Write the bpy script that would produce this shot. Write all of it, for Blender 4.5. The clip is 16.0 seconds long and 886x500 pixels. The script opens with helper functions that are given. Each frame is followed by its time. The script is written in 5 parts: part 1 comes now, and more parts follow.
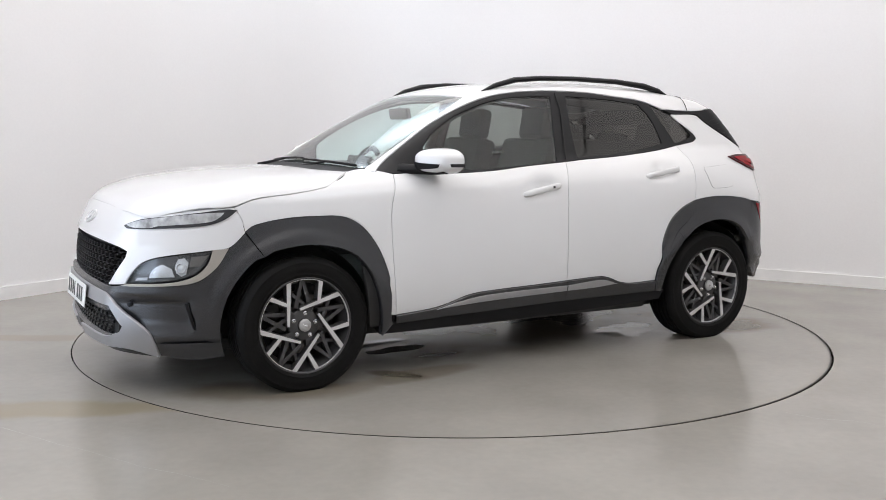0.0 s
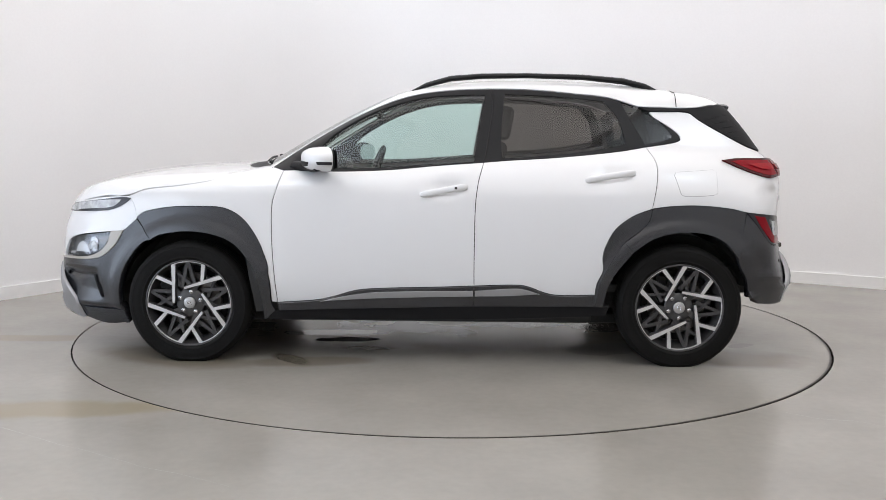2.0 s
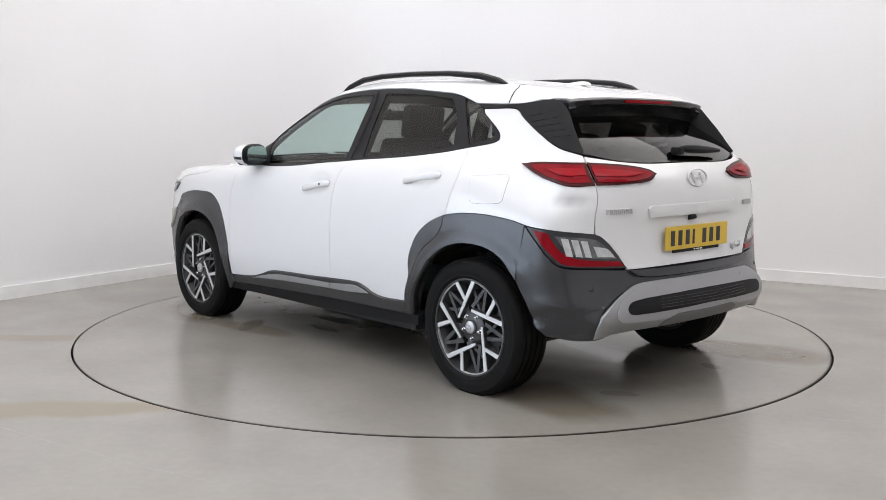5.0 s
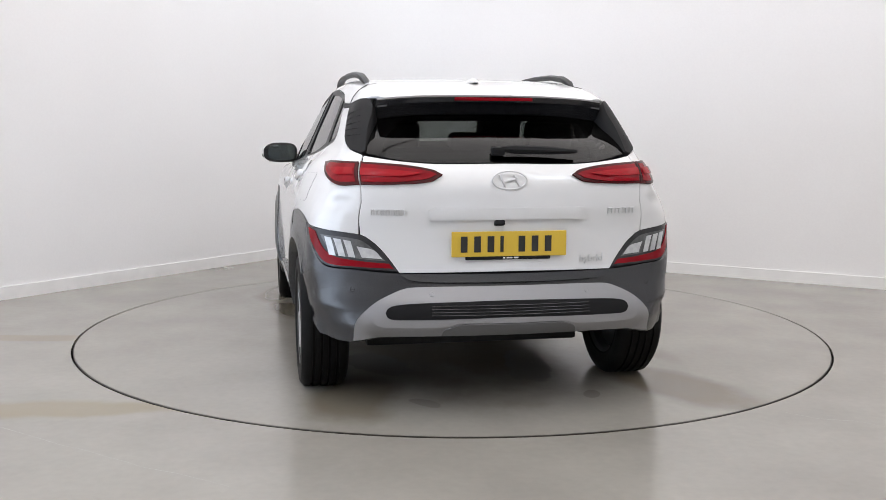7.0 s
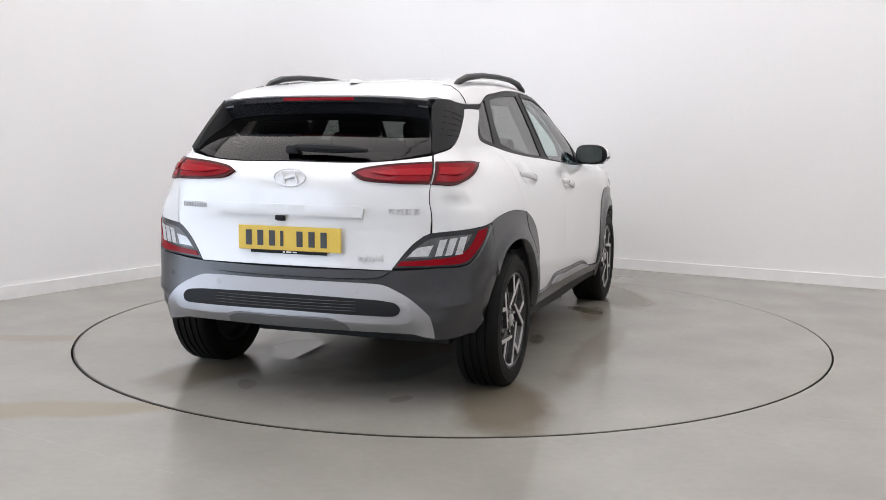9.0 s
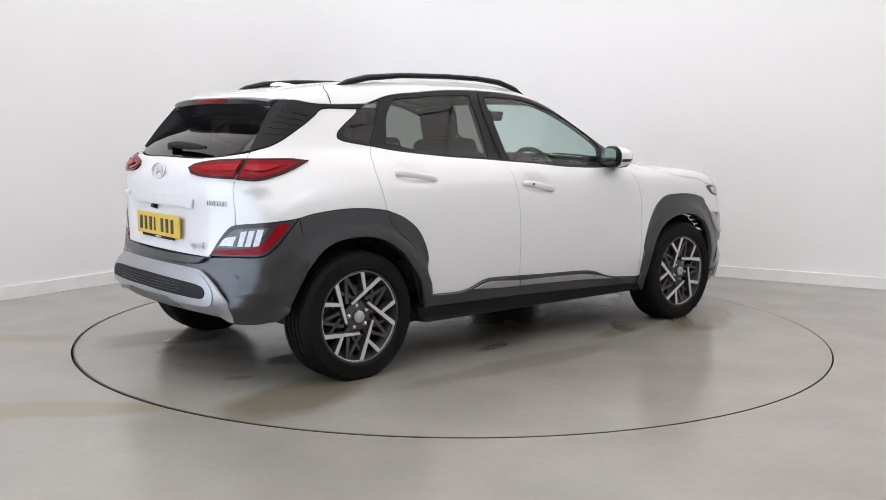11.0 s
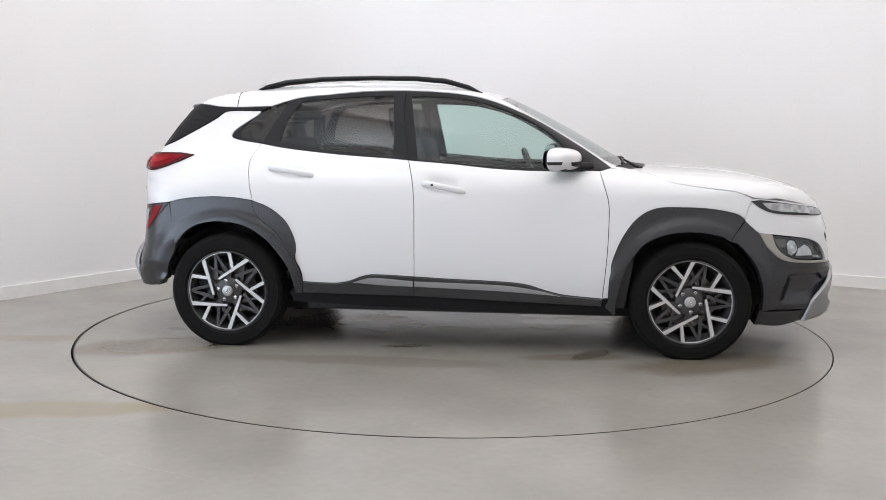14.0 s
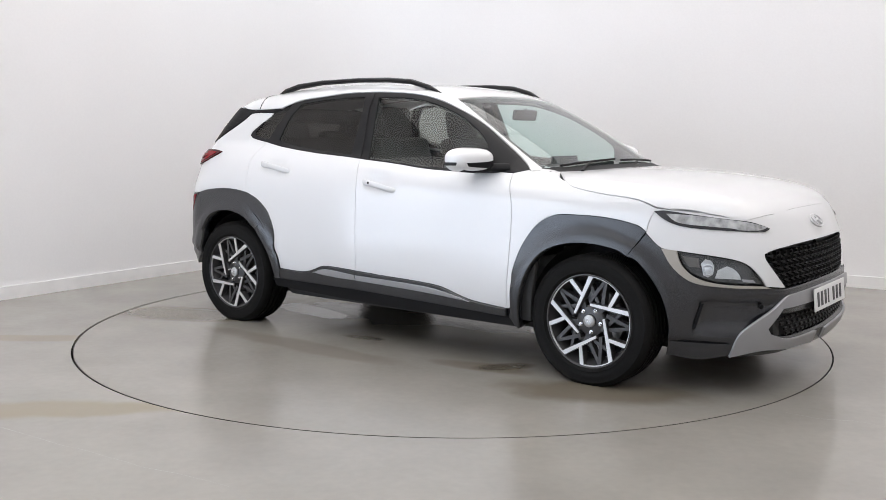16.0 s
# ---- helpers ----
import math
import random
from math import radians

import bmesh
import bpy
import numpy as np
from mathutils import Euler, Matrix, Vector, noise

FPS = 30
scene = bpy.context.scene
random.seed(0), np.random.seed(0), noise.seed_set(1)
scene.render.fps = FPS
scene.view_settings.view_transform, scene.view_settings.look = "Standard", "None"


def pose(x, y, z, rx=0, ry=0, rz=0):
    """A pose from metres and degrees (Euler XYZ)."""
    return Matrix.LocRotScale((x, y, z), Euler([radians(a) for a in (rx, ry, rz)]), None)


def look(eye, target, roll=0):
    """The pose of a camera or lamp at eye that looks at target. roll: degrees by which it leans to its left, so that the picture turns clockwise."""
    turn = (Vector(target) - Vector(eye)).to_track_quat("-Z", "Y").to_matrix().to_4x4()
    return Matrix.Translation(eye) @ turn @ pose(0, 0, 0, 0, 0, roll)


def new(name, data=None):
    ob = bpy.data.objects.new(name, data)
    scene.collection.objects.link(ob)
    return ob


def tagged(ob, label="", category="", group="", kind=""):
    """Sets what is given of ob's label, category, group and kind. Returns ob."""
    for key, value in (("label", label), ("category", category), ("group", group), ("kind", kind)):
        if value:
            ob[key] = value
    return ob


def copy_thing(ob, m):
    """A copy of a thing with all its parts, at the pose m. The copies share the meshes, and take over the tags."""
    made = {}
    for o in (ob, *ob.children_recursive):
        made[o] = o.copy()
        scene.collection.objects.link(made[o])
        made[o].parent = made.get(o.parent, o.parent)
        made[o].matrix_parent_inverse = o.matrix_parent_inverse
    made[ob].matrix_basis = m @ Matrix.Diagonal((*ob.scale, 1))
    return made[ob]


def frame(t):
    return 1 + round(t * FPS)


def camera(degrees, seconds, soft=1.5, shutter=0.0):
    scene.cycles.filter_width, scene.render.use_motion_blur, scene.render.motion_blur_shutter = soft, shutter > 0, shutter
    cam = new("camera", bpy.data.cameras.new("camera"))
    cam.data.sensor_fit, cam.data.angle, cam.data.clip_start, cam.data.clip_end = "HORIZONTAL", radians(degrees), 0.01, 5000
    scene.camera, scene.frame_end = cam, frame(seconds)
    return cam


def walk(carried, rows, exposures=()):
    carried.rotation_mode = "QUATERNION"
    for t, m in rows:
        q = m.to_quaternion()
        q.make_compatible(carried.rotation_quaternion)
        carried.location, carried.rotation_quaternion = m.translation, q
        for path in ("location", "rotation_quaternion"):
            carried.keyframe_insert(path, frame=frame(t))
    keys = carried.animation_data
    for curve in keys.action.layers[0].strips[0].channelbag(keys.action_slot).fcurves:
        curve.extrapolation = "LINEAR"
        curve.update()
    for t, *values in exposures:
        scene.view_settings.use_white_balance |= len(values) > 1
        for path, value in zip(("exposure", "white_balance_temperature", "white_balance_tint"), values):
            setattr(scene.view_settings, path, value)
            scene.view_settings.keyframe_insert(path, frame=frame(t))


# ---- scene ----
from mathutils import geometry

# Camera: it stands still before the turntable; the turntable's middle is the origin.
cam = camera(49.3, 16.0, soft=0.75)
EYE = Vector((0.0, -6.0694, 1.2417))
AIM = Vector((math.sin(radians(-0.52)) * math.cos(radians(7.072)), math.cos(radians(-0.52)) * math.cos(radians(7.072)), -math.sin(radians(7.072))))
STAND = look(EYE, EYE + AIM * 6, 0.364)
walk(cam, [(0.0, STAND), (16.0, STAND)], exposures=[(0.0, 0.0), (16.0, 0.0)])

# ---- world and light ----
world = bpy.data.worlds.new("world")
scene.world = world
world.use_nodes = True
world.node_tree.nodes["Background"].inputs[0].default_value = (0.75, 0.8, 0.85, 1)
world.node_tree.nodes["Background"].inputs[1].default_value = 0.05

PANEL_GLOW = 1.46
KEY_GLOW = 8.5
DOORWAY_GLOW = 2.6
TABLE_RADIUS = 2.2687
CAR_OFFSET = (0.0802, 0.1421)


# ---- materials ----
def material(name, color, rough=0.5, metal=0.0, coat=0.0, grain=0.0, scale=40.0, bump=0.0, blotch=0.0, blotch_scale=2.0, spec=0.5, rough_var=0.0):
    m = bpy.data.materials.new(name)
    m.use_nodes = True
    nt = m.node_tree
    b = nt.nodes["Principled BSDF"]
    b.inputs["Base Color"].default_value = (*color, 1)
    b.inputs["Roughness"].default_value = rough
    b.inputs["Metallic"].default_value = metal
    b.inputs["Coat Weight"].default_value = coat
    b.inputs["Coat Roughness"].default_value = 0.05
    b.inputs["Specular IOR Level"].default_value = spec
    tc = nt.nodes.new("ShaderNodeTexCoord")
    fine = nt.nodes.new("ShaderNodeTexNoise")
    fine.inputs["Scale"].default_value = scale
    fine.inputs["Detail"].default_value = 5
    nt.links.new(tc.outputs["Object"], fine.inputs["Vector"])
    wide = nt.nodes.new("ShaderNodeTexNoise")
    wide.inputs["Scale"].default_value = blotch_scale
    wide.inputs["Detail"].default_value = 4
    nt.links.new(tc.outputs["Object"], wide.inputs["Vector"])
    if grain or blotch:
        col = None
        for tex, amount in ((fine, grain), (wide, blotch)):
            if not amount:
                continue
            r = nt.nodes.new("ShaderNodeMapRange")
            r.inputs["From Min"].default_value, r.inputs["From Max"].default_value = 0.3, 0.7
            r.inputs["To Min"].default_value, r.inputs["To Max"].default_value = 1 - amount, 1 + amount
            nt.links.new(tex.outputs["Fac"], r.inputs["Value"])
            mix = nt.nodes.new("ShaderNodeVectorMath")
            mix.operation = "MULTIPLY"
            if col is None:
                mix.inputs[0].default_value = color
            else:
                nt.links.new(col, mix.inputs[0])
            nt.links.new(r.outputs["Result"], mix.inputs[1])
            col = mix.outputs[0]
        nt.links.new(col, b.inputs["Base Color"])
    if rough_var:
        r = nt.nodes.new("ShaderNodeMapRange")
        r.inputs["From Min"].default_value, r.inputs["From Max"].default_value = 0.3, 0.7
        r.inputs["To Min"].default_value, r.inputs["To Max"].default_value = max(0.02, rough - rough_var), rough + rough_var
        nt.links.new(wide.outputs["Fac"], r.inputs["Value"])
        nt.links.new(r.outputs["Result"], b.inputs["Roughness"])
    if bump:
        n = nt.nodes.new("ShaderNodeBump")
        n.inputs["Strength"].default_value = 1.0
        n.inputs["Distance"].default_value = bump
        nt.links.new(fine.outputs["Fac"], n.inputs["Height"])
        nt.links.new(n.outputs["Normal"], b.inputs["Normal"])
    return m


def glass(name, tint, gloss=0.045):
    m = bpy.data.materials.new(name)
    m.use_nodes = True
    nt = m.node_tree
    nt.nodes.remove(nt.nodes["Principled BSDF"])
    clear = nt.nodes.new("ShaderNodeBsdfTransparent")
    clear.inputs["Color"].default_value = (*tint, 1)
    shine = nt.nodes.new("ShaderNodeBsdfGlossy")
    shine.inputs["Roughness"].default_value = 0.03
    edge = nt.nodes.new("ShaderNodeLayerWeight")
    edge.inputs["Blend"].default_value = 0.5
    power = nt.nodes.new("ShaderNodeMath")
    power.operation = "POWER"
    power.inputs[1].default_value = 4.0
    nt.links.new(edge.outputs["Facing"], power.inputs[0])
    fres = nt.nodes.new("ShaderNodeMath")
    fres.operation = "MULTIPLY_ADD"
    fres.inputs[1].default_value, fres.inputs[2].default_value = 0.9, gloss
    nt.links.new(power.outputs[0], fres.inputs[0])
    mix = nt.nodes.new("ShaderNodeMixShader")
    nt.links.new(fres.outputs[0], mix.inputs[0])
    nt.links.new(clear.outputs[0], mix.inputs[1])
    nt.links.new(shine.outputs[0], mix.inputs[2])
    nt.links.new(mix.outputs[0], nt.nodes["Material Output"].inputs[0])
    return m


def glow(name, color, strength):
    m = bpy.data.materials.new(name)
    m.use_nodes = True
    b = m.node_tree.nodes["Principled BSDF"]
    b.inputs["Base Color"].default_value = (0.8, 0.8, 0.8, 1)
    b.inputs["Emission Color"].default_value = (*color, 1)
    b.inputs["Emission Strength"].default_value = strength
    return m


PAINT = material("white_car_paint", (0.66, 0.66, 0.664), 0.30, coat=1.0, blotch=0.01)
CLAD = material("dark_grey_plastic", (0.017, 0.018, 0.0215), 0.26, spec=0.75, grain=0.12, scale=900, bump=0.0002, blotch=0.06, blotch_scale=5)
BLACK = material("black_plastic", (0.007, 0.007, 0.008), 0.55, spec=0.2, grain=0.1, scale=600, bump=0.0002)
GLOSS = material("black_trim", (0.008, 0.008, 0.009), 0.42, spec=0.2, blotch=0.1)
SILVER = material("satin_silver_paint", (0.32, 0.32, 0.33), 0.36, metal=0.55, grain=0.04, scale=1500)
BEIGE = material("champagne_satin_trim", (0.36, 0.335, 0.30), 0.4, metal=0.3, grain=0.04, scale=1200)
BADGE = material("bright_badge", (0.60, 0.60, 0.61), 0.3, metal=0.3, blotch=0.05)
CHROME = material("chrome", (0.62, 0.62, 0.63), 0.14, metal=1.0, blotch=0.05)
RUBBER = material("tyre_rubber", (0.006, 0.0058, 0.0056), 0.62, spec=0.12, grain=0.25, scale=160, bump=0.0006, blotch=0.2, blotch_scale=7)
ALLOY_DARK = material("grey_painted_alloy", (0.055, 0.054, 0.055), 0.36, metal=0.3, blotch=0.1)
ALLOY_CUT = material("machined_alloy", (0.60, 0.60, 0.595), 0.34, metal=0.55, grain=0.03, scale=500)
STEEL = material("brake_steel", (0.22, 0.21, 0.20), 0.4, metal=0.9, blotch=0.2, blotch_scale=12)
RED = material("red_lamp_lens", (0.20, 0.003, 0.008), 0.16, spec=0.12, blotch=0.12, blotch_scale=14)
RED_BRIGHT = material("bright_red_light_bar", (0.29, 0.005, 0.010), 0.14, spec=0.15)
RED_DARK = material("dark_red_lamp_lens", (0.05, 0.003, 0.004), 0.25, spec=0.2)
LENS = glass("clear_lamp_lens", (0.86, 0.88, 0.90))
REFLECTOR = material("lamp_reflector", (0.78, 0.79, 0.80), 0.22, metal=0.35, blotch=0.1, blotch_scale=20)
CELL = material("lamp_cell", (0.50, 0.505, 0.515), 0.22, metal=0.25, blotch=0.15, blotch_scale=30)
PALE_LAMP = material("pale_lamp_lens", (0.36, 0.365, 0.37), 0.18, coat=0.4, blotch=0.45, blotch_scale=26)
HOUSING = material("grey_lamp_housing", (0.11, 0.112, 0.115), 0.25, metal=0.3, blotch=0.35, blotch_scale=22)
SMOKE = material("smoked_lamp_housing", (0.030, 0.030, 0.033), 0.26, spec=0.4, blotch=0.2, blotch_scale=20)
YELLOW = material("yellow_number_plate", (0.62, 0.42, 0.045), 0.35, grain=0.03, scale=300)
WHITE_PLATE = material("white_number_plate", (0.74, 0.74, 0.73), 0.35, grain=0.03, scale=300)
INK = material("plate_ink", (0.02, 0.02, 0.02), 0.4)
FABRIC = material("dark_seat_fabric", (0.030, 0.029, 0.028), 0.85, grain=0.25, scale=350, bump=0.001)
TRIM = material("dark_interior_trim", (0.022, 0.022, 0.022), 0.6, grain=0.15, scale=300, bump=0.0004)
LINING = material("grey_roof_lining", (0.30, 0.29, 0.27), 0.9, grain=0.1, scale=500)
UNDER = material("underbody", (0.015, 0.015, 0.015), 0.7, grain=0.3, scale=30, bump=0.002)
CLEAR = glass("clear_green_glass", (0.72, 0.84, 0.81))
SCREEN = glass("windscreen_glass", (0.80, 0.90, 0.88))
PRIVACY = glass("privacy_glass", (0.28, 0.268, 0.255), 0.035)
REAR_GLASS = glass("dark_rear_glass", (0.13, 0.128, 0.122), 0.03)
MIRROR = material("mirror_glass", (0.52, 0.58, 0.58), 0.03, metal=1.0)
WALL = material("white_wall_paint", (0.81, 0.80, 0.80), 0.55, grain=0.01, scale=60, bump=0.0006, blotch=0.012, blotch_scale=0.8)
SKIRT = material("white_skirting_paint", (0.80, 0.79, 0.78), 0.4, blotch=0.03, blotch_scale=6)
DARK_WALL = material("pale_back_wall", (0.76, 0.75, 0.745), 0.7, blotch=0.05)
CEIL = material("white_ceiling", (0.80, 0.80, 0.80), 0.8, blotch=0.01)
PANEL = glow("light_panel", (1.03, 0.98, 0.965), PANEL_GLOW)
DAY = glow("daylight_opening", (0.74, 0.875, 1.09), DOORWAY_GLOW)


def soft_glow(name, color, strength):
    """A diffuser that is brightest before its lamp and fades to its edges."""
    m = glow(name, color, strength)
    nt = m.node_tree
    tc = nt.nodes.new("ShaderNodeTexCoord")
    mp = nt.nodes.new("ShaderNodeMapping")
    mp.inputs["Scale"].default_value = (0.95, 1.25, 0.0)
    ball = nt.nodes.new("ShaderNodeTexGradient")
    ball.gradient_type = "QUADRATIC_SPHERE"
    mul = nt.nodes.new("ShaderNodeMath")
    mul.operation = "MULTIPLY_ADD"
    mul.inputs[1].default_value, mul.inputs[2].default_value = strength, 1.3
    nt.links.new(tc.outputs["Object"], mp.inputs["Vector"])
    nt.links.new(mp.outputs[0], ball.inputs["Vector"])
    nt.links.new(ball.outputs["Fac"], mul.inputs[0])
    nt.links.new(mul.outputs[0], nt.nodes["Principled BSDF"].inputs["Emission Strength"])
    m.cycles.emission_sampling = "FRONT_BACK"
    return m


KEY = soft_glow("softbox_diffuser", (0.87, 0.955, 1.05), KEY_GLOW)
PIT = material("dark_gap", (0.006, 0.006, 0.006), 0.8)


def floor_material(name, bands=(), wet=()):
    """Greige resin floor: mottled, scuffed, a little shiny, with straw-coloured dried tracks and wet patches."""
    m = material(name, (0.258, 0.242, 0.214), 0.215, grain=0.03, scale=24, blotch=0.085, blotch_scale=1.7, rough_var=0.03)
    nt = m.node_tree
    b = nt.nodes["Principled BSDF"]
    col = b.inputs["Base Color"].links[0].from_socket
    tc = [n for n in nt.nodes if n.bl_idname == "ShaderNodeTexCoord"][0]
    geo = tc.outputs["Object"]
    rough = b.inputs["Roughness"].links[0].from_socket
    for cx, cy, turn, length, width, tint, amount in tuple(bands) + tuple(wet):
        damp = (cx, cy, turn, length, width, tint, amount) in wet
        mp = nt.nodes.new("ShaderNodeMapping")
        mp.vector_type = "TEXTURE"
        mp.inputs["Location"].default_value = (cx, cy, 0)
        mp.inputs["Rotation"].default_value = (0, 0, radians(turn))
        mp.inputs["Scale"].default_value = (length, width, 1)
        nt.links.new(geo, mp.inputs["Vector"])
        warp = nt.nodes.new("ShaderNodeTexNoise")
        warp.inputs["Scale"].default_value = 7.0 if damp else 2.6
        warp.inputs["Detail"].default_value = 6
        nt.links.new(geo, warp.inputs["Vector"])
        add = nt.nodes.new("ShaderNodeVectorMath")
        add.operation = "MULTIPLY_ADD"
        add.inputs[1].default_value = (0.9, 0.9, 0)
        add.inputs[2].default_value = (-0.45, -0.45, 0)
        nt.links.new(warp.outputs["Color"], add.inputs[0])
        put = nt.nodes.new("ShaderNodeVectorMath")
        put.operation = "ADD"
        nt.links.new(mp.outputs[0], put.inputs[0])
        nt.links.new(add.outputs[0], put.inputs[1])
        ln = nt.nodes.new("ShaderNodeVectorMath")
        ln.operation = "LENGTH"
        flat = nt.nodes.new("ShaderNodeVectorMath")
        flat.operation = "MULTIPLY"
        flat.inputs[1].default_value = (1, 1, 0)
        nt.links.new(put.outputs[0], flat.inputs[0])
        nt.links.new(flat.outputs[0], ln.inputs[0])
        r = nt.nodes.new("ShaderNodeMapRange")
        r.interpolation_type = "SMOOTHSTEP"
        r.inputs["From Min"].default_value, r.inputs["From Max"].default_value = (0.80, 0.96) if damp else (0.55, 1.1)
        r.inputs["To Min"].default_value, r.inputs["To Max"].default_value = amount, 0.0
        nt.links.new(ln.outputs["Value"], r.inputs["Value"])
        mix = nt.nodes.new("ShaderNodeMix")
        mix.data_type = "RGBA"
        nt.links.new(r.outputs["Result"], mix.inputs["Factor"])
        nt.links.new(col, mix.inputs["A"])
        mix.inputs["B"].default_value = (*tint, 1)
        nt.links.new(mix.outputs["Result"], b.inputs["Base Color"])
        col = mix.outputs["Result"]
        if damp:
            sheen = nt.nodes.new("ShaderNodeMix")
            nt.links.new(r.outputs["Result"], sheen.inputs["Factor"])
            nt.links.new(rough, sheen.inputs["A"])
            sheen.inputs["B"].default_value = 0.0
            nt.links.new(sheen.outputs["Result"], b.inputs["Roughness"])
            rough = sheen.outputs["Result"]
    return m


STRAW = (0.225, 0.19, 0.125)
FLOOR = floor_material("resin_floor", bands=((-2.4, -0.45, 0, 1.0, 0.10, STRAW, 0.5), (-2.1, -1.95, 6, 1.3, 0.16, STRAW, 0.75), (-2.9, -2.1, 6, 1.2, 0.18, STRAW, 0.6)))
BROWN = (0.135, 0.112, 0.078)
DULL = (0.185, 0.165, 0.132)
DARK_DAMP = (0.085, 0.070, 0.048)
SOAKED = (0.19, 0.178, 0.155)
OILY = (0.035, 0.032, 0.027)
# second band: shade below the car, painted into the deck colour
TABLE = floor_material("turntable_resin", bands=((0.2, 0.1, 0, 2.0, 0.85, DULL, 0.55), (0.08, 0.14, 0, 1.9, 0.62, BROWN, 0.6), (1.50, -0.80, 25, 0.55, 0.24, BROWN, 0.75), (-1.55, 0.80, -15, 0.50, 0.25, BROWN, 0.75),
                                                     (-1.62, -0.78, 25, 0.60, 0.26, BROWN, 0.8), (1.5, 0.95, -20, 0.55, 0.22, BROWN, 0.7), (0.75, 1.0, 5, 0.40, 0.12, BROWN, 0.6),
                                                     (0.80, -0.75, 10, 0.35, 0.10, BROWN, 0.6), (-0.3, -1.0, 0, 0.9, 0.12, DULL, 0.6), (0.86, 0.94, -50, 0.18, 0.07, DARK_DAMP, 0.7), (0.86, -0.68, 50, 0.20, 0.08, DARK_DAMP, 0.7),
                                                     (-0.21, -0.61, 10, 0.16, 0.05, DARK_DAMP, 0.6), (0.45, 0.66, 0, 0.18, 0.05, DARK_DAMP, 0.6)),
                       wet=((0.72, 0.24, 8, 0.32, 0.10, SOAKED, 0.85), (-0.92, 0.60, 20, 0.30, 0.15, SOAKED, 0.9), (-1.06, -0.18, -10, 0.42, 0.13, SOAKED, 0.9), (-1.70, 0.48, 30, 0.10, 0.05, SOAKED, 0.8),
                            (-1.68, -0.33, -20, 0.09, 0.05, SOAKED, 0.8), (0.60, 0.43, 4, 0.20, 0.07, OILY, 0.9)))


# ---- mesh helpers ----
def to_object(name, verts, faces, mat, parent=None, label="", normals=None, smooth=True):
    me = bpy.data.meshes.new(name)
    me.from_pydata([tuple(v) for v in verts], [], faces)
    me.materials.append(mat)
    if smooth:
        me.shade_smooth()
    if normals is not None:
        me.normals_split_custom_set_from_vertices([tuple(n) for n in normals])
    ob = new(name, me)
    if parent is not None:
        ob.parent = parent
    return tagged(ob, label) if label else ob


def part(name, bm, mat, parent=None, label="", smooth=True, angle=35):
    """Links a bmesh as one mesh object under a thing or a part."""
    bmesh.ops.recalc_face_normals(bm, faces=bm.faces)
    me = bpy.data.meshes.new(name)
    bm.to_mesh(me)
    bm.free()
    me.materials.append(mat)
    if smooth:
        me.shade_smooth()
        me.set_sharp_from_angle(angle=radians(angle))
    ob = new(name, me)
    if parent is not None:
        ob.parent = parent
    return tagged(ob, label) if label else ob


def box(bm, size, m=None, bevel=0.0, segments=2):
    r = bmesh.ops.create_cube(bm, size=1.0)
    for v in r["verts"]:
        v.co = Vector((v.co.x * size[0], v.co.y * size[1], v.co.z * size[2]))
    vs = r["verts"]
    if bevel:
        es = list({e for v in vs for e in v.link_edges})
        out = bmesh.ops.bevel(bm, geom=es, offset=bevel, segments=segments, affect="EDGES", profile=0.6)
        vs = list({v for f in out["faces"] for v in f.verts} | {v for v in vs if v.is_valid})
    if m is not None:
        bmesh.ops.transform(bm, matrix=m, verts=vs)
    return vs


def lathe(bm, profile, segments=64, axis="y", close=False):
    """profile: (radius, along) pairs; spun round the y axis."""
    rings = []
    for r, a in profile:
        ring = []
        for i in range(segments):
            t = 2 * math.pi * i / segments
            ring.append(bm.verts.new((r * math.cos(t), a, r * math.sin(t))))
        rings.append(ring)
    pairs = list(zip(rings, rings[1:])) + ([(rings[-1], rings[0])] if close else [])
    for a, b in pairs:
        for i in range(segments):
            j = (i + 1) % segments
            bm.faces.new((a[i], a[j], b[j], b[i]))
    return rings


def disc(bm, radius, along, segments=32, centre=(0, 0)):
    vs = [bm.verts.new((centre[0] + radius * math.cos(2 * math.pi * i / segments), along, centre[1] + radius * math.sin(2 * math.pi * i / segments))) for i in range(segments)]
    return bm.faces.new(vs)


def prism(bm, pts, a, b, taper=0.0):
    """A flat polygon in x, z made thick from y = a (back) to y = b (face); taper narrows the face."""
    c = sum((Vector(q) for q in pts), Vector((0, 0))) / len(pts)
    back = [bm.verts.new((q[0], a, q[1])) for q in pts]
    face = []
    for q in pts:
        d = c - Vector(q)
        q = Vector(q) + d.normalized() * min(taper, d.length * 0.4)
        face.append(bm.verts.new((q.x, b, q.y)))
    bm.faces.new(back)
    bm.faces.new(face[::-1])
    n = len(pts)
    for i in range(n):
        j = (i + 1) % n
        bm.faces.new((back[i], face[i], face[j], back[j]))


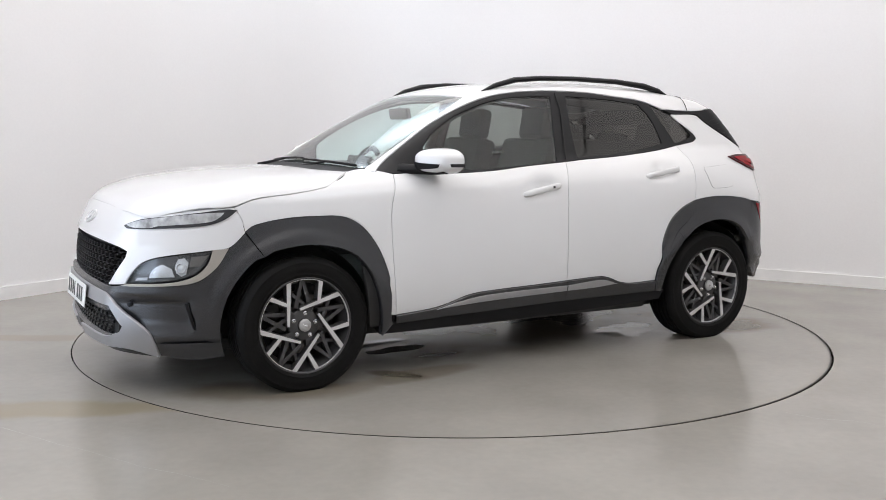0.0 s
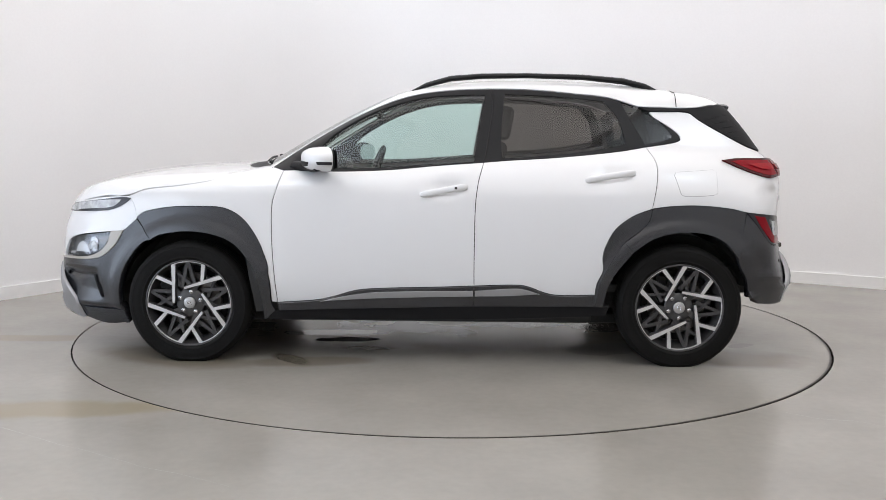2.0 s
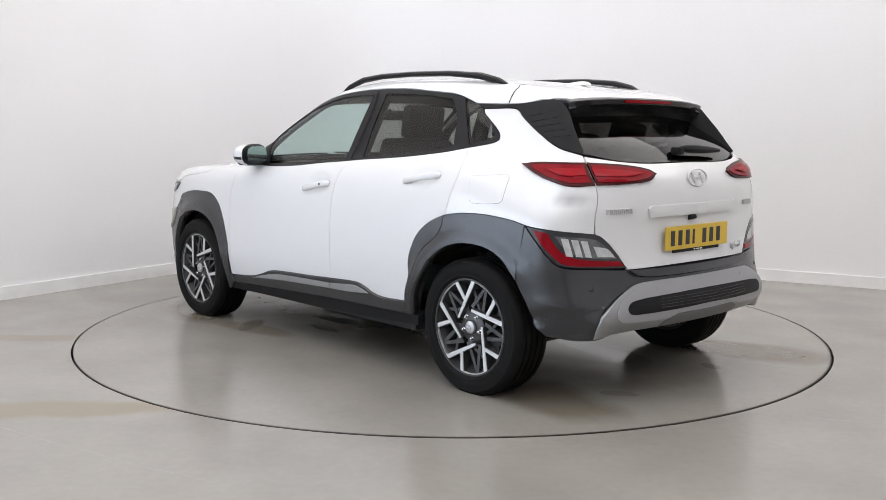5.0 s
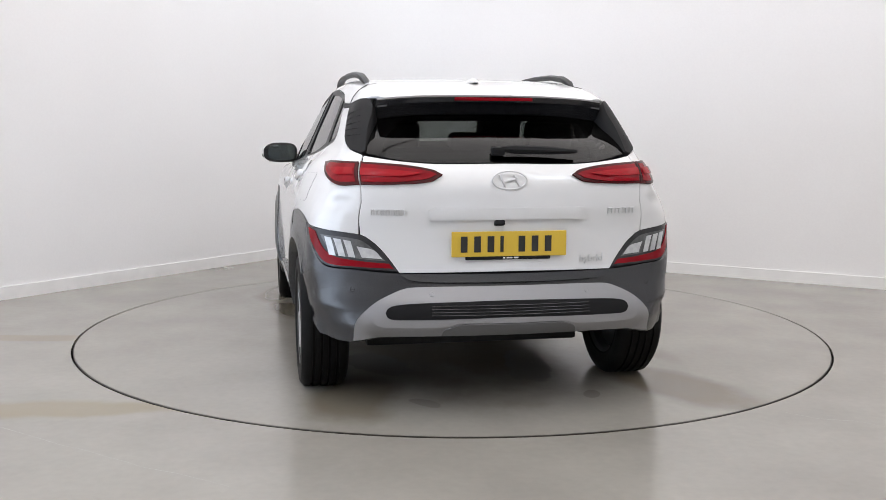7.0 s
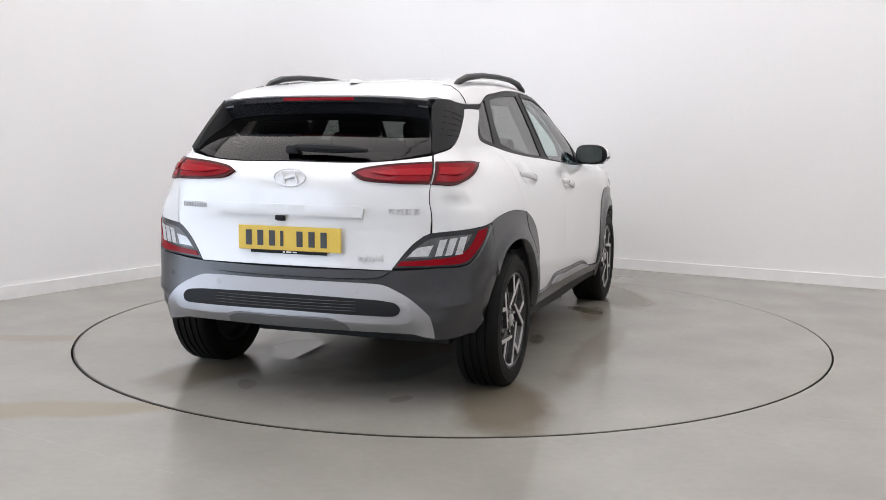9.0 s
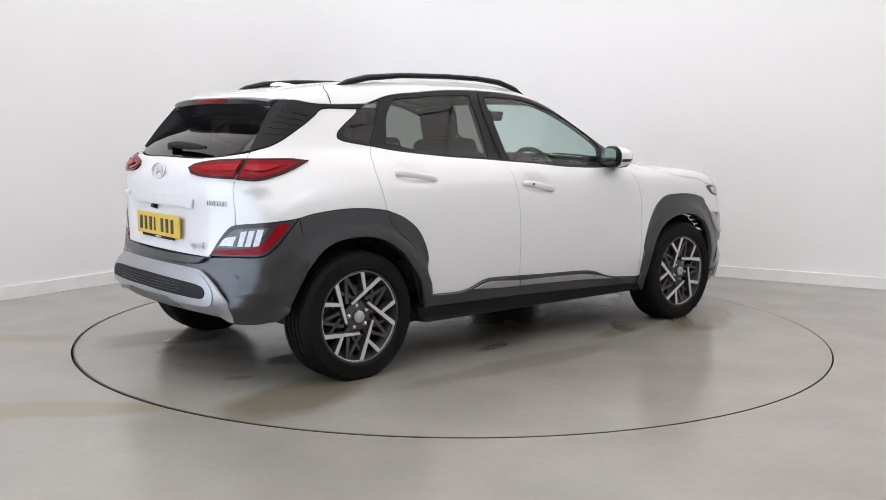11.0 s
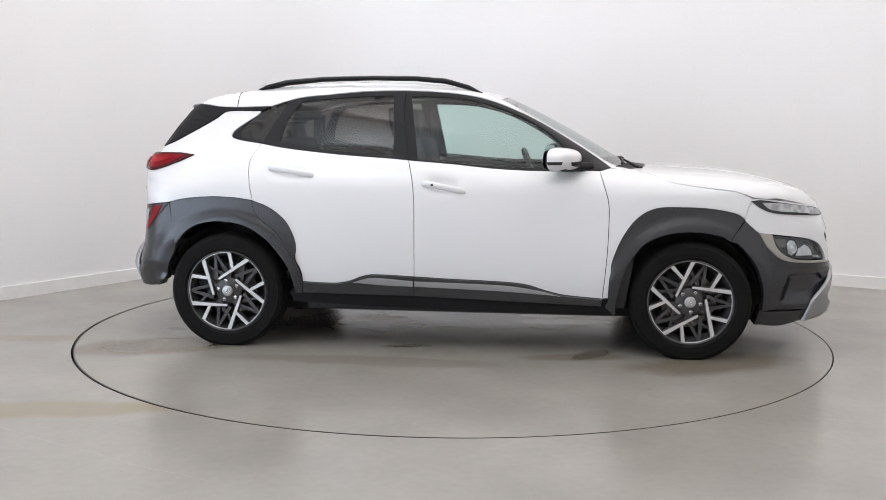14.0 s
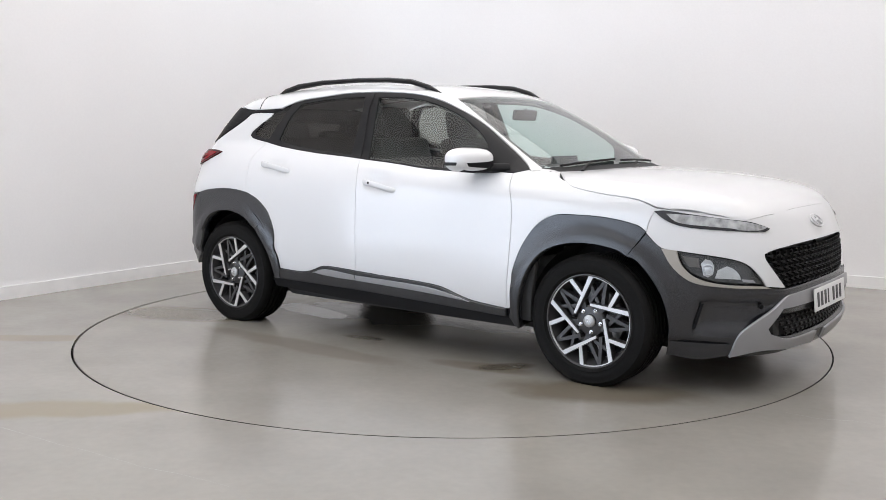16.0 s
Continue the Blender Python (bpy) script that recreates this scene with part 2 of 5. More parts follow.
def tube(bm, path, radius, segments=8, squash=1.0):
    """A round bar along a path of points; squash flattens it upright."""
    path = [Vector(q) for q in path]
    rings = []
    for i, q in enumerate(path):
        d = (path[min(i + 1, len(path) - 1)] - path[max(i - 1, 0)]).normalized()
        side = d.cross(Vector((0, 0, 1)))
        side = side.normalized() if side.length > 1e-4 else Vector((1, 0, 0))
        up = side.cross(d).normalized()
        r = radius[i] if isinstance(radius, (list, tuple)) else radius
        rings.append([bm.verts.new(q + side * r * math.cos(2 * math.pi * k / segments) + up * r * squash * math.sin(2 * math.pi * k / segments)) for k in range(segments)])
    for a, b in zip(rings, rings[1:]):
        for k in range(segments):
            j = (k + 1) % segments
            bm.faces.new((a[k], a[j], b[j], b[k]))
    bm.faces.new(rings[0])
    bm.faces.new(rings[-1][::-1])


# ---- the car's skin: one smooth form from which every panel takes its curve ----
def smooth_table(pts, n=240):
    """A smooth curve through a few points, as a fine table."""
    pts = sorted(pts)
    px = np.array([a for a, b in pts], float)
    pz = np.array([b for a, b in pts], float)
    d = np.diff(pz) / np.diff(px)
    m = np.concatenate([[d[0]], (d[1:] + d[:-1]) / 2, [d[-1]]])
    xs = np.linspace(px[0], px[-1], n)
    i = np.clip(np.searchsorted(px, xs) - 1, 0, len(px) - 2)
    h = px[i + 1] - px[i]
    u = (xs - px[i]) / h
    zs = ((2 * u**3 - 3 * u**2 + 1) * pz[i] + (u**3 - 2 * u**2 + u) * h * m[i]
          + (-2 * u**3 + 3 * u**2) * pz[i + 1] + (u**3 - u**2) * h * m[i + 1])
    return xs, zs


HOOD = smooth_table([(2.4, 0.40), (2.24, 0.66), (2.17, 0.77), (2.08, 0.868), (2.0, 0.918), (1.82, 0.98), (1.65, 1.010), (1.48, 1.028),
                     (1.3, 1.038), (1.1, 1.045), (0.6, 1.07), (-0.2, 1.12), (-1.0, 1.16), (-1.5, 1.16), (-1.9, 1.10), (-2.1, 1.02)])
ROOF = smooth_table([(1.6, 0.73), (1.3, 0.90), (1.064, 1.030), (0.96, 1.080), (0.786, 1.182), (0.613, 1.279), (0.441, 1.368), (0.304, 1.433),
                     (0.18, 1.476), (0.05, 1.503), (-0.15, 1.522), (-0.4, 1.530), (-0.7, 1.525), (-1.0, 1.505), (-1.3, 1.468), (-1.56, 1.425), (-1.9, 1.36)])
FLANK = smooth_table([(0.0, 0.74), (0.15, 0.815), (0.22, 0.845), (0.30, 0.868), (0.40, 0.889), (0.50, 0.898), (0.60, 0.9005), (0.70, 0.8985), (0.82, 0.892),
                      (0.92, 0.877), (1.0, 0.850), (1.08, 0.805), (1.16, 0.75), (1.25, 0.68), (1.4, 0.55)])
NOSE = smooth_table([(0.0, 2.05), (0.13, 2.10), (0.2, 2.14), (0.30, 2.170), (0.42, 2.172), (0.49, 2.165), (0.6, 2.162), (0.7, 2.145), (0.80, 2.105), (0.9, 2.07), (1.2, 1.95)])
TAIL = smooth_table([(0.0, 1.84), (0.22, 1.95), (0.31, 1.995), (0.40, 2.015), (0.47, 2.01), (0.57, 1.975), (0.64, 1.955), (0.80, 1.945), (0.92, 1.95),
                     (1.02, 1.94), (1.08, 1.915), (1.15, 1.865), (1.3, 1.74)])
BACKLIGHT = smooth_table([(0.9, 1.95), (1.0, 1.935), (1.10, 1.875), (1.16, 1.825), (1.25, 1.755), (1.33, 1.685), (1.40, 1.63), (1.5, 1.56)])


def smax(a, b, k):
    h = np.clip(0.5 + 0.5 * (a - b) / k, 0, 1)
    return b * (1 - h) + a * h + k * h * (1 - h)


def body_field(x, y, z):
    """Below zero inside the car's smooth outer skin."""
    y = np.abs(y)
    c = np.minimum(y, 1.0)
    u = np.clip((z - 0.36) / 0.12, 0, 1) * np.clip((1.03 - z) / 0.20, 0, 1)
    full = u * u * (3 - 2 * u)
    flank = np.interp(z, *FLANK) - 0.18 * np.maximum(0, x - 1.1)**2 - (0.20 - 0.08 * full) * np.maximum(0, -x - 1.1)**2
    flank = flank + 0.022 * np.exp(-((x - 1.15) / 0.45)**2) * np.clip((0.75 - z) / 0.3, 0, 1)
    side = y - flank
    front = x - (np.interp(z, *NOSE) - 0.16 * c**2 - 1.1 * np.maximum(0, c - 0.45)**2)
    rear = -x - (np.interp(z, *TAIL) - 0.18 * c**2 - (0.9 - 0.4 * full) * np.maximum(0, c - 0.5)**2)
    top = (z - np.interp(x + 0.05 * c**2, *HOOD) + 0.05 * c**2 + 0.10 * np.maximum(0, c - 0.55)**2) * 0.95
    low = smax(smax(smax(side, front, 0.16), rear, 0.16 - 0.07 * full), top, 0.07)
    g_side = (y - (0.802 - 0.42 * (z - 1.04) - 0.12 * np.maximum(0, z - 1.2)**2 - 0.021 * np.minimum(x**2, 4))) * 0.92
    g_top = (z - np.interp(x + 0.20 * c**2, *ROOF) + 0.05 * c**2) * 0.9
    g_rear = (-x - (np.interp(z, *BACKLIGHT) - 0.22 * c**2 - 0.5 * np.maximum(0, c - 0.5)**2)) * 0.75
    green = smax(smax(g_side, g_rear, 0.08), g_top, 0.07)
    green = np.maximum(green, 0.96 - z)
    return -smax(-low, -green, 0.03)


def march(origin, way, far):
    """The first places at which rays from outside meet the skin."""
    o, w = np.atleast_2d(origin).astype(float), np.atleast_2d(way).astype(float)
    t = np.zeros(len(o))
    for _ in range(120):
        q = o + w * t[:, None]
        d = body_field(q[:, 0], q[:, 1], q[:, 2])
        t = np.minimum(t + 0.7 * d, far)
    return o + w * t[:, None], t < far - 1e-3


AXLE = 1.3
SPAN = 1.4


def rolled(s, z):
    """Points of the skin at places round the car and heights: x along the flanks, then on round the corners; the middle of nose and tail is at 2.7."""
    s, z = np.asarray(s, float), np.asarray(z, float)
    a = np.where(np.abs(s) <= AXLE, math.pi / 2, math.pi / 2 * (1 - (np.abs(s) - AXLE) / SPAN))
    base = np.stack([np.clip(s, -AXLE, AXLE), 0 * s, z], -1)
    way = np.stack([np.cos(a) * np.sign(s), np.sin(a), 0 * s], -1)
    p, ok = march(base + way * 3.0, -way, 3.0)
    return p


def skin_normals(p):
    e = 0.004
    g = np.stack([body_field(p[:, 0] + d[0], p[:, 1] + d[1], p[:, 2] + d[2]) - body_field(p[:, 0] - d[0], p[:, 1] - d[1], p[:, 2] - d[2])
                  for d in ((e, 0, 0), (0, e, 0), (0, 0, e))], -1)
    return g / np.maximum(np.linalg.norm(g, axis=1, keepdims=True), 1e-9)


def draped(uv, chart):
    uv = np.asarray(uv, float)
    if chart == "roll":
        return rolled(uv[:, 0], uv[:, 1])
    o = np.stack([uv[:, 0], uv[:, 1], np.full(len(uv), 2.5)], -1)
    return march(o, np.tile([0, 0, -1.0], (len(uv), 1)), 2.6)[0]


def curve(pts, step, sharp=38):
    """A closed outline resampled finely: smooth through gentle bends, sharp at corners."""
    n = len(pts)
    P = [Vector(q) for q in pts]
    corner = []
    for i in range(n):
        a, b = P[i] - P[i - 1], P[(i + 1) % n] - P[i]
        corner.append(a.length < 1e-6 or b.length < 1e-6 or abs(a.angle_signed(b)) > radians(sharp))
    out = []
    for i in range(n):
        p, q = P[i], P[(i + 1) % n]
        h = (q - p).length
        if h < 1e-6:
            continue
        m0 = (q - p) if corner[i] else (q - P[i - 1]) * (h / ((q - p).length + (p - P[i - 1]).length))
        m1 = (q - p) if corner[(i + 1) % n] else (P[(i + 2) % n] - p) * (h / ((q - p).length + (P[(i + 2) % n] - q).length))
        k = max(1, math.ceil(h / step))
        for j in range(k):
            u = j / k
            out.append((2 * u**3 - 3 * u**2 + 1) * p + (u**3 - 2 * u**2 + u) * m0 + (-2 * u**3 + 3 * u**2) * q + (u**3 - u**2) * m1)
    return out


def inset(loop, gap):
    n = len(loop)
    area = sum(loop[i].x * loop[(i + 1) % n].y - loop[(i + 1) % n].x * loop[i].y for i in range(n))
    s = 1 if area > 0 else -1
    out = []
    for i in range(n):
        d = (loop[(i + 1) % n] - loop[i - 1]).normalized()
        out.append(loop[i] + Vector((-d.y, d.x)) * s * gap)
    return out


def inside(q, loop):
    x, y = q
    hit = np.zeros(len(x), bool)
    L = np.array([(v.x, v.y) for v in loop])
    for (ax, ay), (bx, by) in zip(L, np.roll(L, -1, 0)):
        if ay == by:
            continue
        c = (ay > y) != (by > y)
        hit ^= c & (x < (bx - ax) * (y - ay) / (by - ay) + ax)
    return hit


def panel(name, outline, mat, parent, chart="roll", lift=0.0, thick=0.012, step=0.045, holes=(), right=False, label="", gap=0.0022, fine=0.02, dome=0.0, carve=None):
    """A sheet panel cut from the skin: its outline is drawn on the unrolled car."""
    loops = [inset(curve(outline, fine), gap)] + [inset(curve(h, fine), -gap) for h in holes]
    pts, edges = [], []
    for loop in loops:
        k = len(pts)
        pts += loop
        edges += [(k + i, k + (i + 1) % len(loop)) for i in range(len(loop))]
    rim = len(pts)
    B = np.array([(v.x, v.y) for v in pts])
    lo, hi = B.min(0), B.max(0)
    gx, gy = np.meshgrid(np.arange(lo[0] + step / 2, hi[0], step), np.arange(lo[1] + step / 2, hi[1], step))
    gx, gy = gx.ravel(), gy.ravel()
    ok = inside((gx, gy), loops[0])
    for h in loops[1:]:
        ok &= ~inside((gx, gy), h)
    gx, gy = gx[ok], gy[ok]
    if len(gx):
        d = np.min(np.hypot(gx[:, None] - B[None, :, 0], gy[:, None] - B[None, :, 1]), axis=1)
        gx, gy = gx[d > step * 0.45], gy[d > step * 0.45]
    allp = pts + [Vector((a, b)) for a, b in zip(gx, gy)]
    v2, e2, f2, ov, oe, of = geometry.delaunay_2d_cdt(allp, edges, [], 0, 1e-7)
    V = np.array([(v.x, v.y) for v in v2])
    tri = [f for f in f2 if len(f) == 3]
    C = np.array([V[list(f)].mean(0) for f in tri])
    ok = inside((C[:, 0], C[:, 1]), loops[0])
    for h in loops[1:]:
        ok &= ~inside((C[:, 0], C[:, 1]), h)
    tri = [f for f, k in zip(tri, ok) if k]
    P = draped(V, chart)
    N = skin_normals(P)
    raise_by = np.full(len(P), lift)
    if dome:
        d = np.min(np.hypot(V[:, None, 0] - B[None, :, 0], V[:, None, 1] - B[None, :, 1]), axis=1)
        raise_by = raise_by + dome * np.minimum(1, d / 0.03)
    if carve is not None:
        raise_by = raise_by - carve(V[:, 0], V[:, 1])
    top = P + N * raise_by[:, None]
    if dome or carve is not None:
        M = np.zeros_like(top)
        T = np.array(tri)
        w = np.cross(top[T[:, 1]] - top[T[:, 0]], top[T[:, 2]] - top[T[:, 0]])
        w *= np.sign((w * N[T[:, 0]]).sum(1, keepdims=True))
        for k in range(3):
            np.add.at(M, T[:, k], w)
        N = M / np.maximum(np.linalg.norm(M, axis=1, keepdims=True), 1e-12)
    count = {}
    for f in tri:
        for i in range(3):
            e = (f[i], f[(i + 1) % 3])
            count[e] = count.get(e, 0) + 1
    border = [e for e in count if (e[1], e[0]) not in count]
    verts, norms, faces = list(top), list(N), []
    for f in tri:
        a, b, c = (Vector(top[i]) for i in f)
        faces.append(tuple(f) if (b - a).cross(c - a).dot(Vector(N[f[0]])) > 0 else tuple(f[::-1]))
    flip = faces and faces[0] != tuple(tri[0])
    for i, j in border:
        if flip:
            i, j = j, i
        d = Vector(top[j]) - Vector(top[i])
        out = d.cross(Vector(N[i])).normalized()
        k = len(verts)
        for q in (i, j):
            verts.append(top[q])
            verts.append(top[q] - N[q] * thick)
            norms += [tuple((out * 0.7 + Vector(N[q]) * 0.7).normalized()), tuple(out)]
        faces.append((k, k + 1, k + 3, k + 2))
    verts, norms = np.array(verts), np.array([tuple(n) for n in norms])
    if right:
        verts, norms = verts * [1, -1, 1], norms * [1, -1, 1]
        faces = [f[::-1] for f in faces]
    return to_object(name, verts, faces, mat, parent, label, norms)


def ease(a, b, x):
    u = np.clip((x - a) / (b - a), 0, 1)
    return u * u * (3 - 2 * u)


def dish(*spots):
    """Shallow hollows pressed into a panel: place, height, half length, half height, depth."""
    def carve(s, z):
        return sum(d * np.exp(-((s - a) / ra)**4 - ((z - b) / rb)**4) for a, b, ra, rb, d in spots)
    return carve


def both(outline):
    """The other half of an outline that spans nose or tail is its mirror."""
    s = 1 if outline[0][0] > 0 else -1
    return list(outline) + [(s * 5.4 - a, b) for a, b in outline[::-1] if abs(abs(a) - 2.7) > 1e-6]


def both_top(outline):
    return list(outline) + [(a, -b) for a, b in outline[::-1] if abs(b) > 1e-6]


def on_skin(s, z, lift=0.0):
    p = rolled([s], [z])
    return Vector(p[0]) + Vector(skin_normals(p)[0]) * lift


# ---- the room: two white walls that meet in a rounded corner, resin floor, luminous ceiling ----
CORNER = Vector((-1.082, 4.136))
LEFT = Vector((-0.5465, -0.8374))
RIGHT = Vector((0.8726, -0.4884))
END_L = CORNER + LEFT * 12.5
END_R = CORNER + RIGHT * 11.5
END_B = END_L + RIGHT * 11.5
TALL = 4.2
ROUND = 1.1
GATE_NEAR, GATE_FAR, GATE_HIGH = 6.4, 12.42, 2.8


def corner_arc(grow, n=14):
    """Plan of the rounded corner between the two seen walls; grow moves it outwards."""
    a = CORNER + LEFT * ROUND
    b = CORNER + RIGHT * ROUND
    pts = []
    for i in range(n + 1):
        u = i / n
        q = a * (1 - u)**2 + CORNER * 2 * u * (1 - u) + b * u**2
        d = ((CORNER - a) * (1 - u) + (b - CORNER) * u).normalized()
        pts.append(q + Vector((-d.y, d.x)) * grow)
    return pts


def run_wall(name, line, z0, z1, depth, mat, label, category):
    """A wall or skirting along a plan line, with its thickness on the outer side (or inwards when depth is negative)."""
    bm = bmesh.new()
    cols = []
    for i, q in enumerate(line):
        d = (line[min(i + 1, len(line) - 1)] - line[max(i - 1, 0)]).normalized()
        o = q + Vector((-d.y, d.x)) * depth
        cols.append([bm.verts.new((*p, z)) for p in (q, o) for z in (z0, z1)])
    for a, b in zip(cols, cols[1:]):
        for i, j in ((0, 1), (1, 3), (3, 2), (2, 0)):
            bm.faces.new((a[i], a[j], b[j], b[i]))
    for c in (cols[0], cols[-1]):
        bm.faces.new((c[0], c[1], c[3], c[2]))
    return tagged(part(name, bm, mat), label, category, kind="structure")


def build_room():
    arc = corner_arc(0)
    # the left wall is open to daylight where the cars drive in
    near, far = CORNER + LEFT * GATE_NEAR, CORNER + LEFT * GATE_FAR
    run_wall("wall_left", [near, CORNER + LEFT * ROUND], 0, TALL, 0.15, WALL, "plain white painted studio wall", "wall")
    run_wall("wall_left_end", [END_L, far], 0, TALL, 0.15, WALL, "white studio wall beside the drive-in opening", "wall")
    run_wall("wall_left_head", [far, near], GATE_HIGH, TALL, 0.15, WALL, "white wall above the drive-in opening", "wall")
    out = Vector((LEFT.y, -LEFT.x)) * 0.16
    run_wall("backdrop_left", [far + out, near + out], 0, GATE_HIGH, 0.02, DAY, "pale daylight seen in the drive-in opening", "daylight")
    run_wall("wall_corner", arc, 0, TALL, 0.15, WALL, "rounded white corner of the studio wall", "wall")
    run_wall("wall_right", [CORNER + RIGHT * ROUND, END_R], 0, TALL, 0.15, WALL, "plain white painted studio wall", "wall")
    run_wall("wall_back", [END_R, END_B], 0, TALL, 0.15, DARK_WALL, "plain grey studio wall", "wall")
    # the wall with the loading doorway
    u = (END_L - END_B).normalized()
    length = (END_L - END_B).length
    a, b = END_B + u * (length - 3.5), END_B + u * (length - 0.08)
    run_wall("wall_doorway", [END_B, a], 0, TALL, 0.15, DARK_WALL, "grey studio wall beside the loading doorway", "wall")
    run_wall("wall_doorway_end", [b, END_L], 0, TALL, 0.15, DARK_WALL, "grey studio wall beside the loading doorway", "wall")
    run_wall("wall_doorway_head", [a, b], 2.5, TALL, 0.15, DARK_WALL, "grey wall above the loading doorway", "wall")
    run_wall("backdrop", [a + Vector((u.y, -u.x)) * -0.16, b + Vector((u.y, -u.x)) * -0.16], 0, 2.5, 0.02, DAY, "pale daylight seen in the loading doorway", "daylight")
    for name, line in (("baseboard_left", [near, CORNER + LEFT * ROUND]), ("baseboard_corner", arc), ("baseboard_right", [CORNER + RIGHT * ROUND, END_R])):
        run_wall(name, line, 0.0, 0.095, -0.016, SKIRT, "white painted skirting board along the wall", "skirting")
    # floor: one sheet with a round well for the turntable
    ring = 128
    bm = bmesh.new()
    inner = [bm.verts.new((math.cos(2 * math.pi * i / ring) * (TABLE_RADIUS + 0.004), math.sin(2 * math.pi * i / ring) * (TABLE_RADIUS + 0.004), 0)) for i in range(ring)]
    deep = [bm.verts.new((v.co.x, v.co.y, -0.12)) for v in inner]
    outer = [bm.verts.new((math.cos(2 * math.pi * i / ring) * 16, math.sin(2 * math.pi * i / ring) * 16 - 2, 0)) for i in range(ring)]
    for i in range(ring):
        j = (i + 1) % ring
        bm.faces.new((inner[i], inner[j], outer[j], outer[i]))
        bm.faces.new((deep[i], deep[j], inner[j], inner[i]))
    tagged(part("floor", bm, FLOOR), "greige resin studio floor with straw-coloured dried tracks", "floor", kind="structure")
    bm = bmesh.new()
    disc(bm, TABLE_RADIUS + 0.3, 0, 64)
    ob = part("pit", bm, PIT)
    ob.matrix_world = pose(0, 0, -0.13, 90)
    tagged(ob, "dark well below the turntable", "pit", kind="structure")
    # fine settlement cracks in the resin
    crack = material("hairline_crack", (0.20, 0.19, 0.17), 0.7)
    for k, line in enumerate((((-1.95, -2.13), (-1.60, -2.36), (-1.143, -2.634), (-0.7, -2.86)), ((1.50, -1.87), (1.60, -1.95), (1.75, -1.99), (2.0, -2.16)))):
        bm = bmesh.new()
        pts = []
        for (ax, ay), (bx, by) in zip(line, line[1:]):
            for i in range(6):
                u = i / 6
                pts.append(Vector((ax + (bx - ax) * u + random.uniform(-0.006, 0.006), ay + (by - ay) * u + random.uniform(-0.006, 0.006), 0.0006)))
        vs = [(bm.verts.new(q + Vector((0, -w, 0))), bm.verts.new(q + Vector((0, w, 0)))) for q in pts for w in (random.uniform(0.0005, 0.0016),)]
        for p, q in zip(vs, vs[1:]):
            bm.faces.new((p[0], q[0], q[1], p[1]))
        tagged(part("floor_crack", bm, crack), "hairline crack in the resin floor", "crack", kind="structure")
    bm = bmesh.new()
    box(bm, (24, 24, 0.1), pose(0, -3, TALL + 0.05))
    tagged(part("ceiling", bm, CEIL), "white studio ceiling", "ceiling", kind="structure")


def build_ceiling_light():
    light = new("ceiling_light")
    tagged(light, "wide flat white light panel under the ceiling", "ceiling light", "ceiling lights")
    bm = bmesh.new()
    for x, y, w, d in ((0, 0.85, 3.26, 0.015), (0, -0.85, 3.26, 0.015), (1.6375, 0, 0.015, 1.715), (-1.6375, 0, 0.015, 1.715)):
        box(bm, (w, d, 0.06), pose(x, y, 0))
    part("frame", bm, SKIRT, light)
    bm = bmesh.new()
    box(bm, (3.258, 1.683, 0.03), pose(0, 0, -0.005))
    part("diffuser", bm, PANEL, light, "glowing white diffuser")
    return light


def place_ceiling_lights():
    turn = math.degrees(math.atan2(RIGHT.y, RIGHT.x))
    light = build_ceiling_light()
    first = True
    for i in range(3):
        for j in range(6):
            q = CORNER + RIGHT * (1.7 + 3.3 * i) + LEFT * (0.95 + 1.72 * j)
            m = pose(q.x, q.y, TALL - 0.05, 0, 0, turn)
            if first:
                light.matrix_basis = m
                first = False
            else:
                copy_thing(light, m)


def build_softbox():
    """A bright softbox slung under the light panels."""
    lamp = new("softbox_light")
    tagged(lamp, "white-framed softbox lamp with a bright fabric diffuser", "softbox", "softboxes under the ceiling")
    bm = bmesh.new()
    for x, y, w, d in ((0, 0.66, 1.92, 0.02), (0, -0.66, 1.92, 0.02), (0.97, 0, 0.02, 1.34), (-0.97, 0, 0.02, 1.34)):
        box(bm, (w, d, 0.10), pose(x, y, 0.04))
    part("frame", bm, SKIRT, lamp, smooth=False)
    bm = bmesh.new()
    box(bm, (1.918, 1.298, 0.02))
    part("diffuser", bm, KEY, lamp, "bright white fabric diffuser")
    for x in (-0.8, 0.8):
        bm = bmesh.new()
        tube(bm, [(x, 0, 0.01), (x, 0, 0.20)], 0.012, 8)
        part("hanger", bm, SKIRT, lamp)
    return lamp


def place_softboxes():
    turn = math.degrees(math.atan2(RIGHT.y, RIGHT.x))
    lamp = build_softbox()
    lamp.matrix_basis = pose(-1.65, -3.40, 3.92, 0, 0, turn)
    copy_thing(lamp, pose(-1.35, 2.35, 3.92, 0, 0, turn))
    # unseen fill softbox, added to lighten the surfaces that face right
    copy_thing(lamp, pose(2.60, -3.60, 3.92, 0, 0, turn))


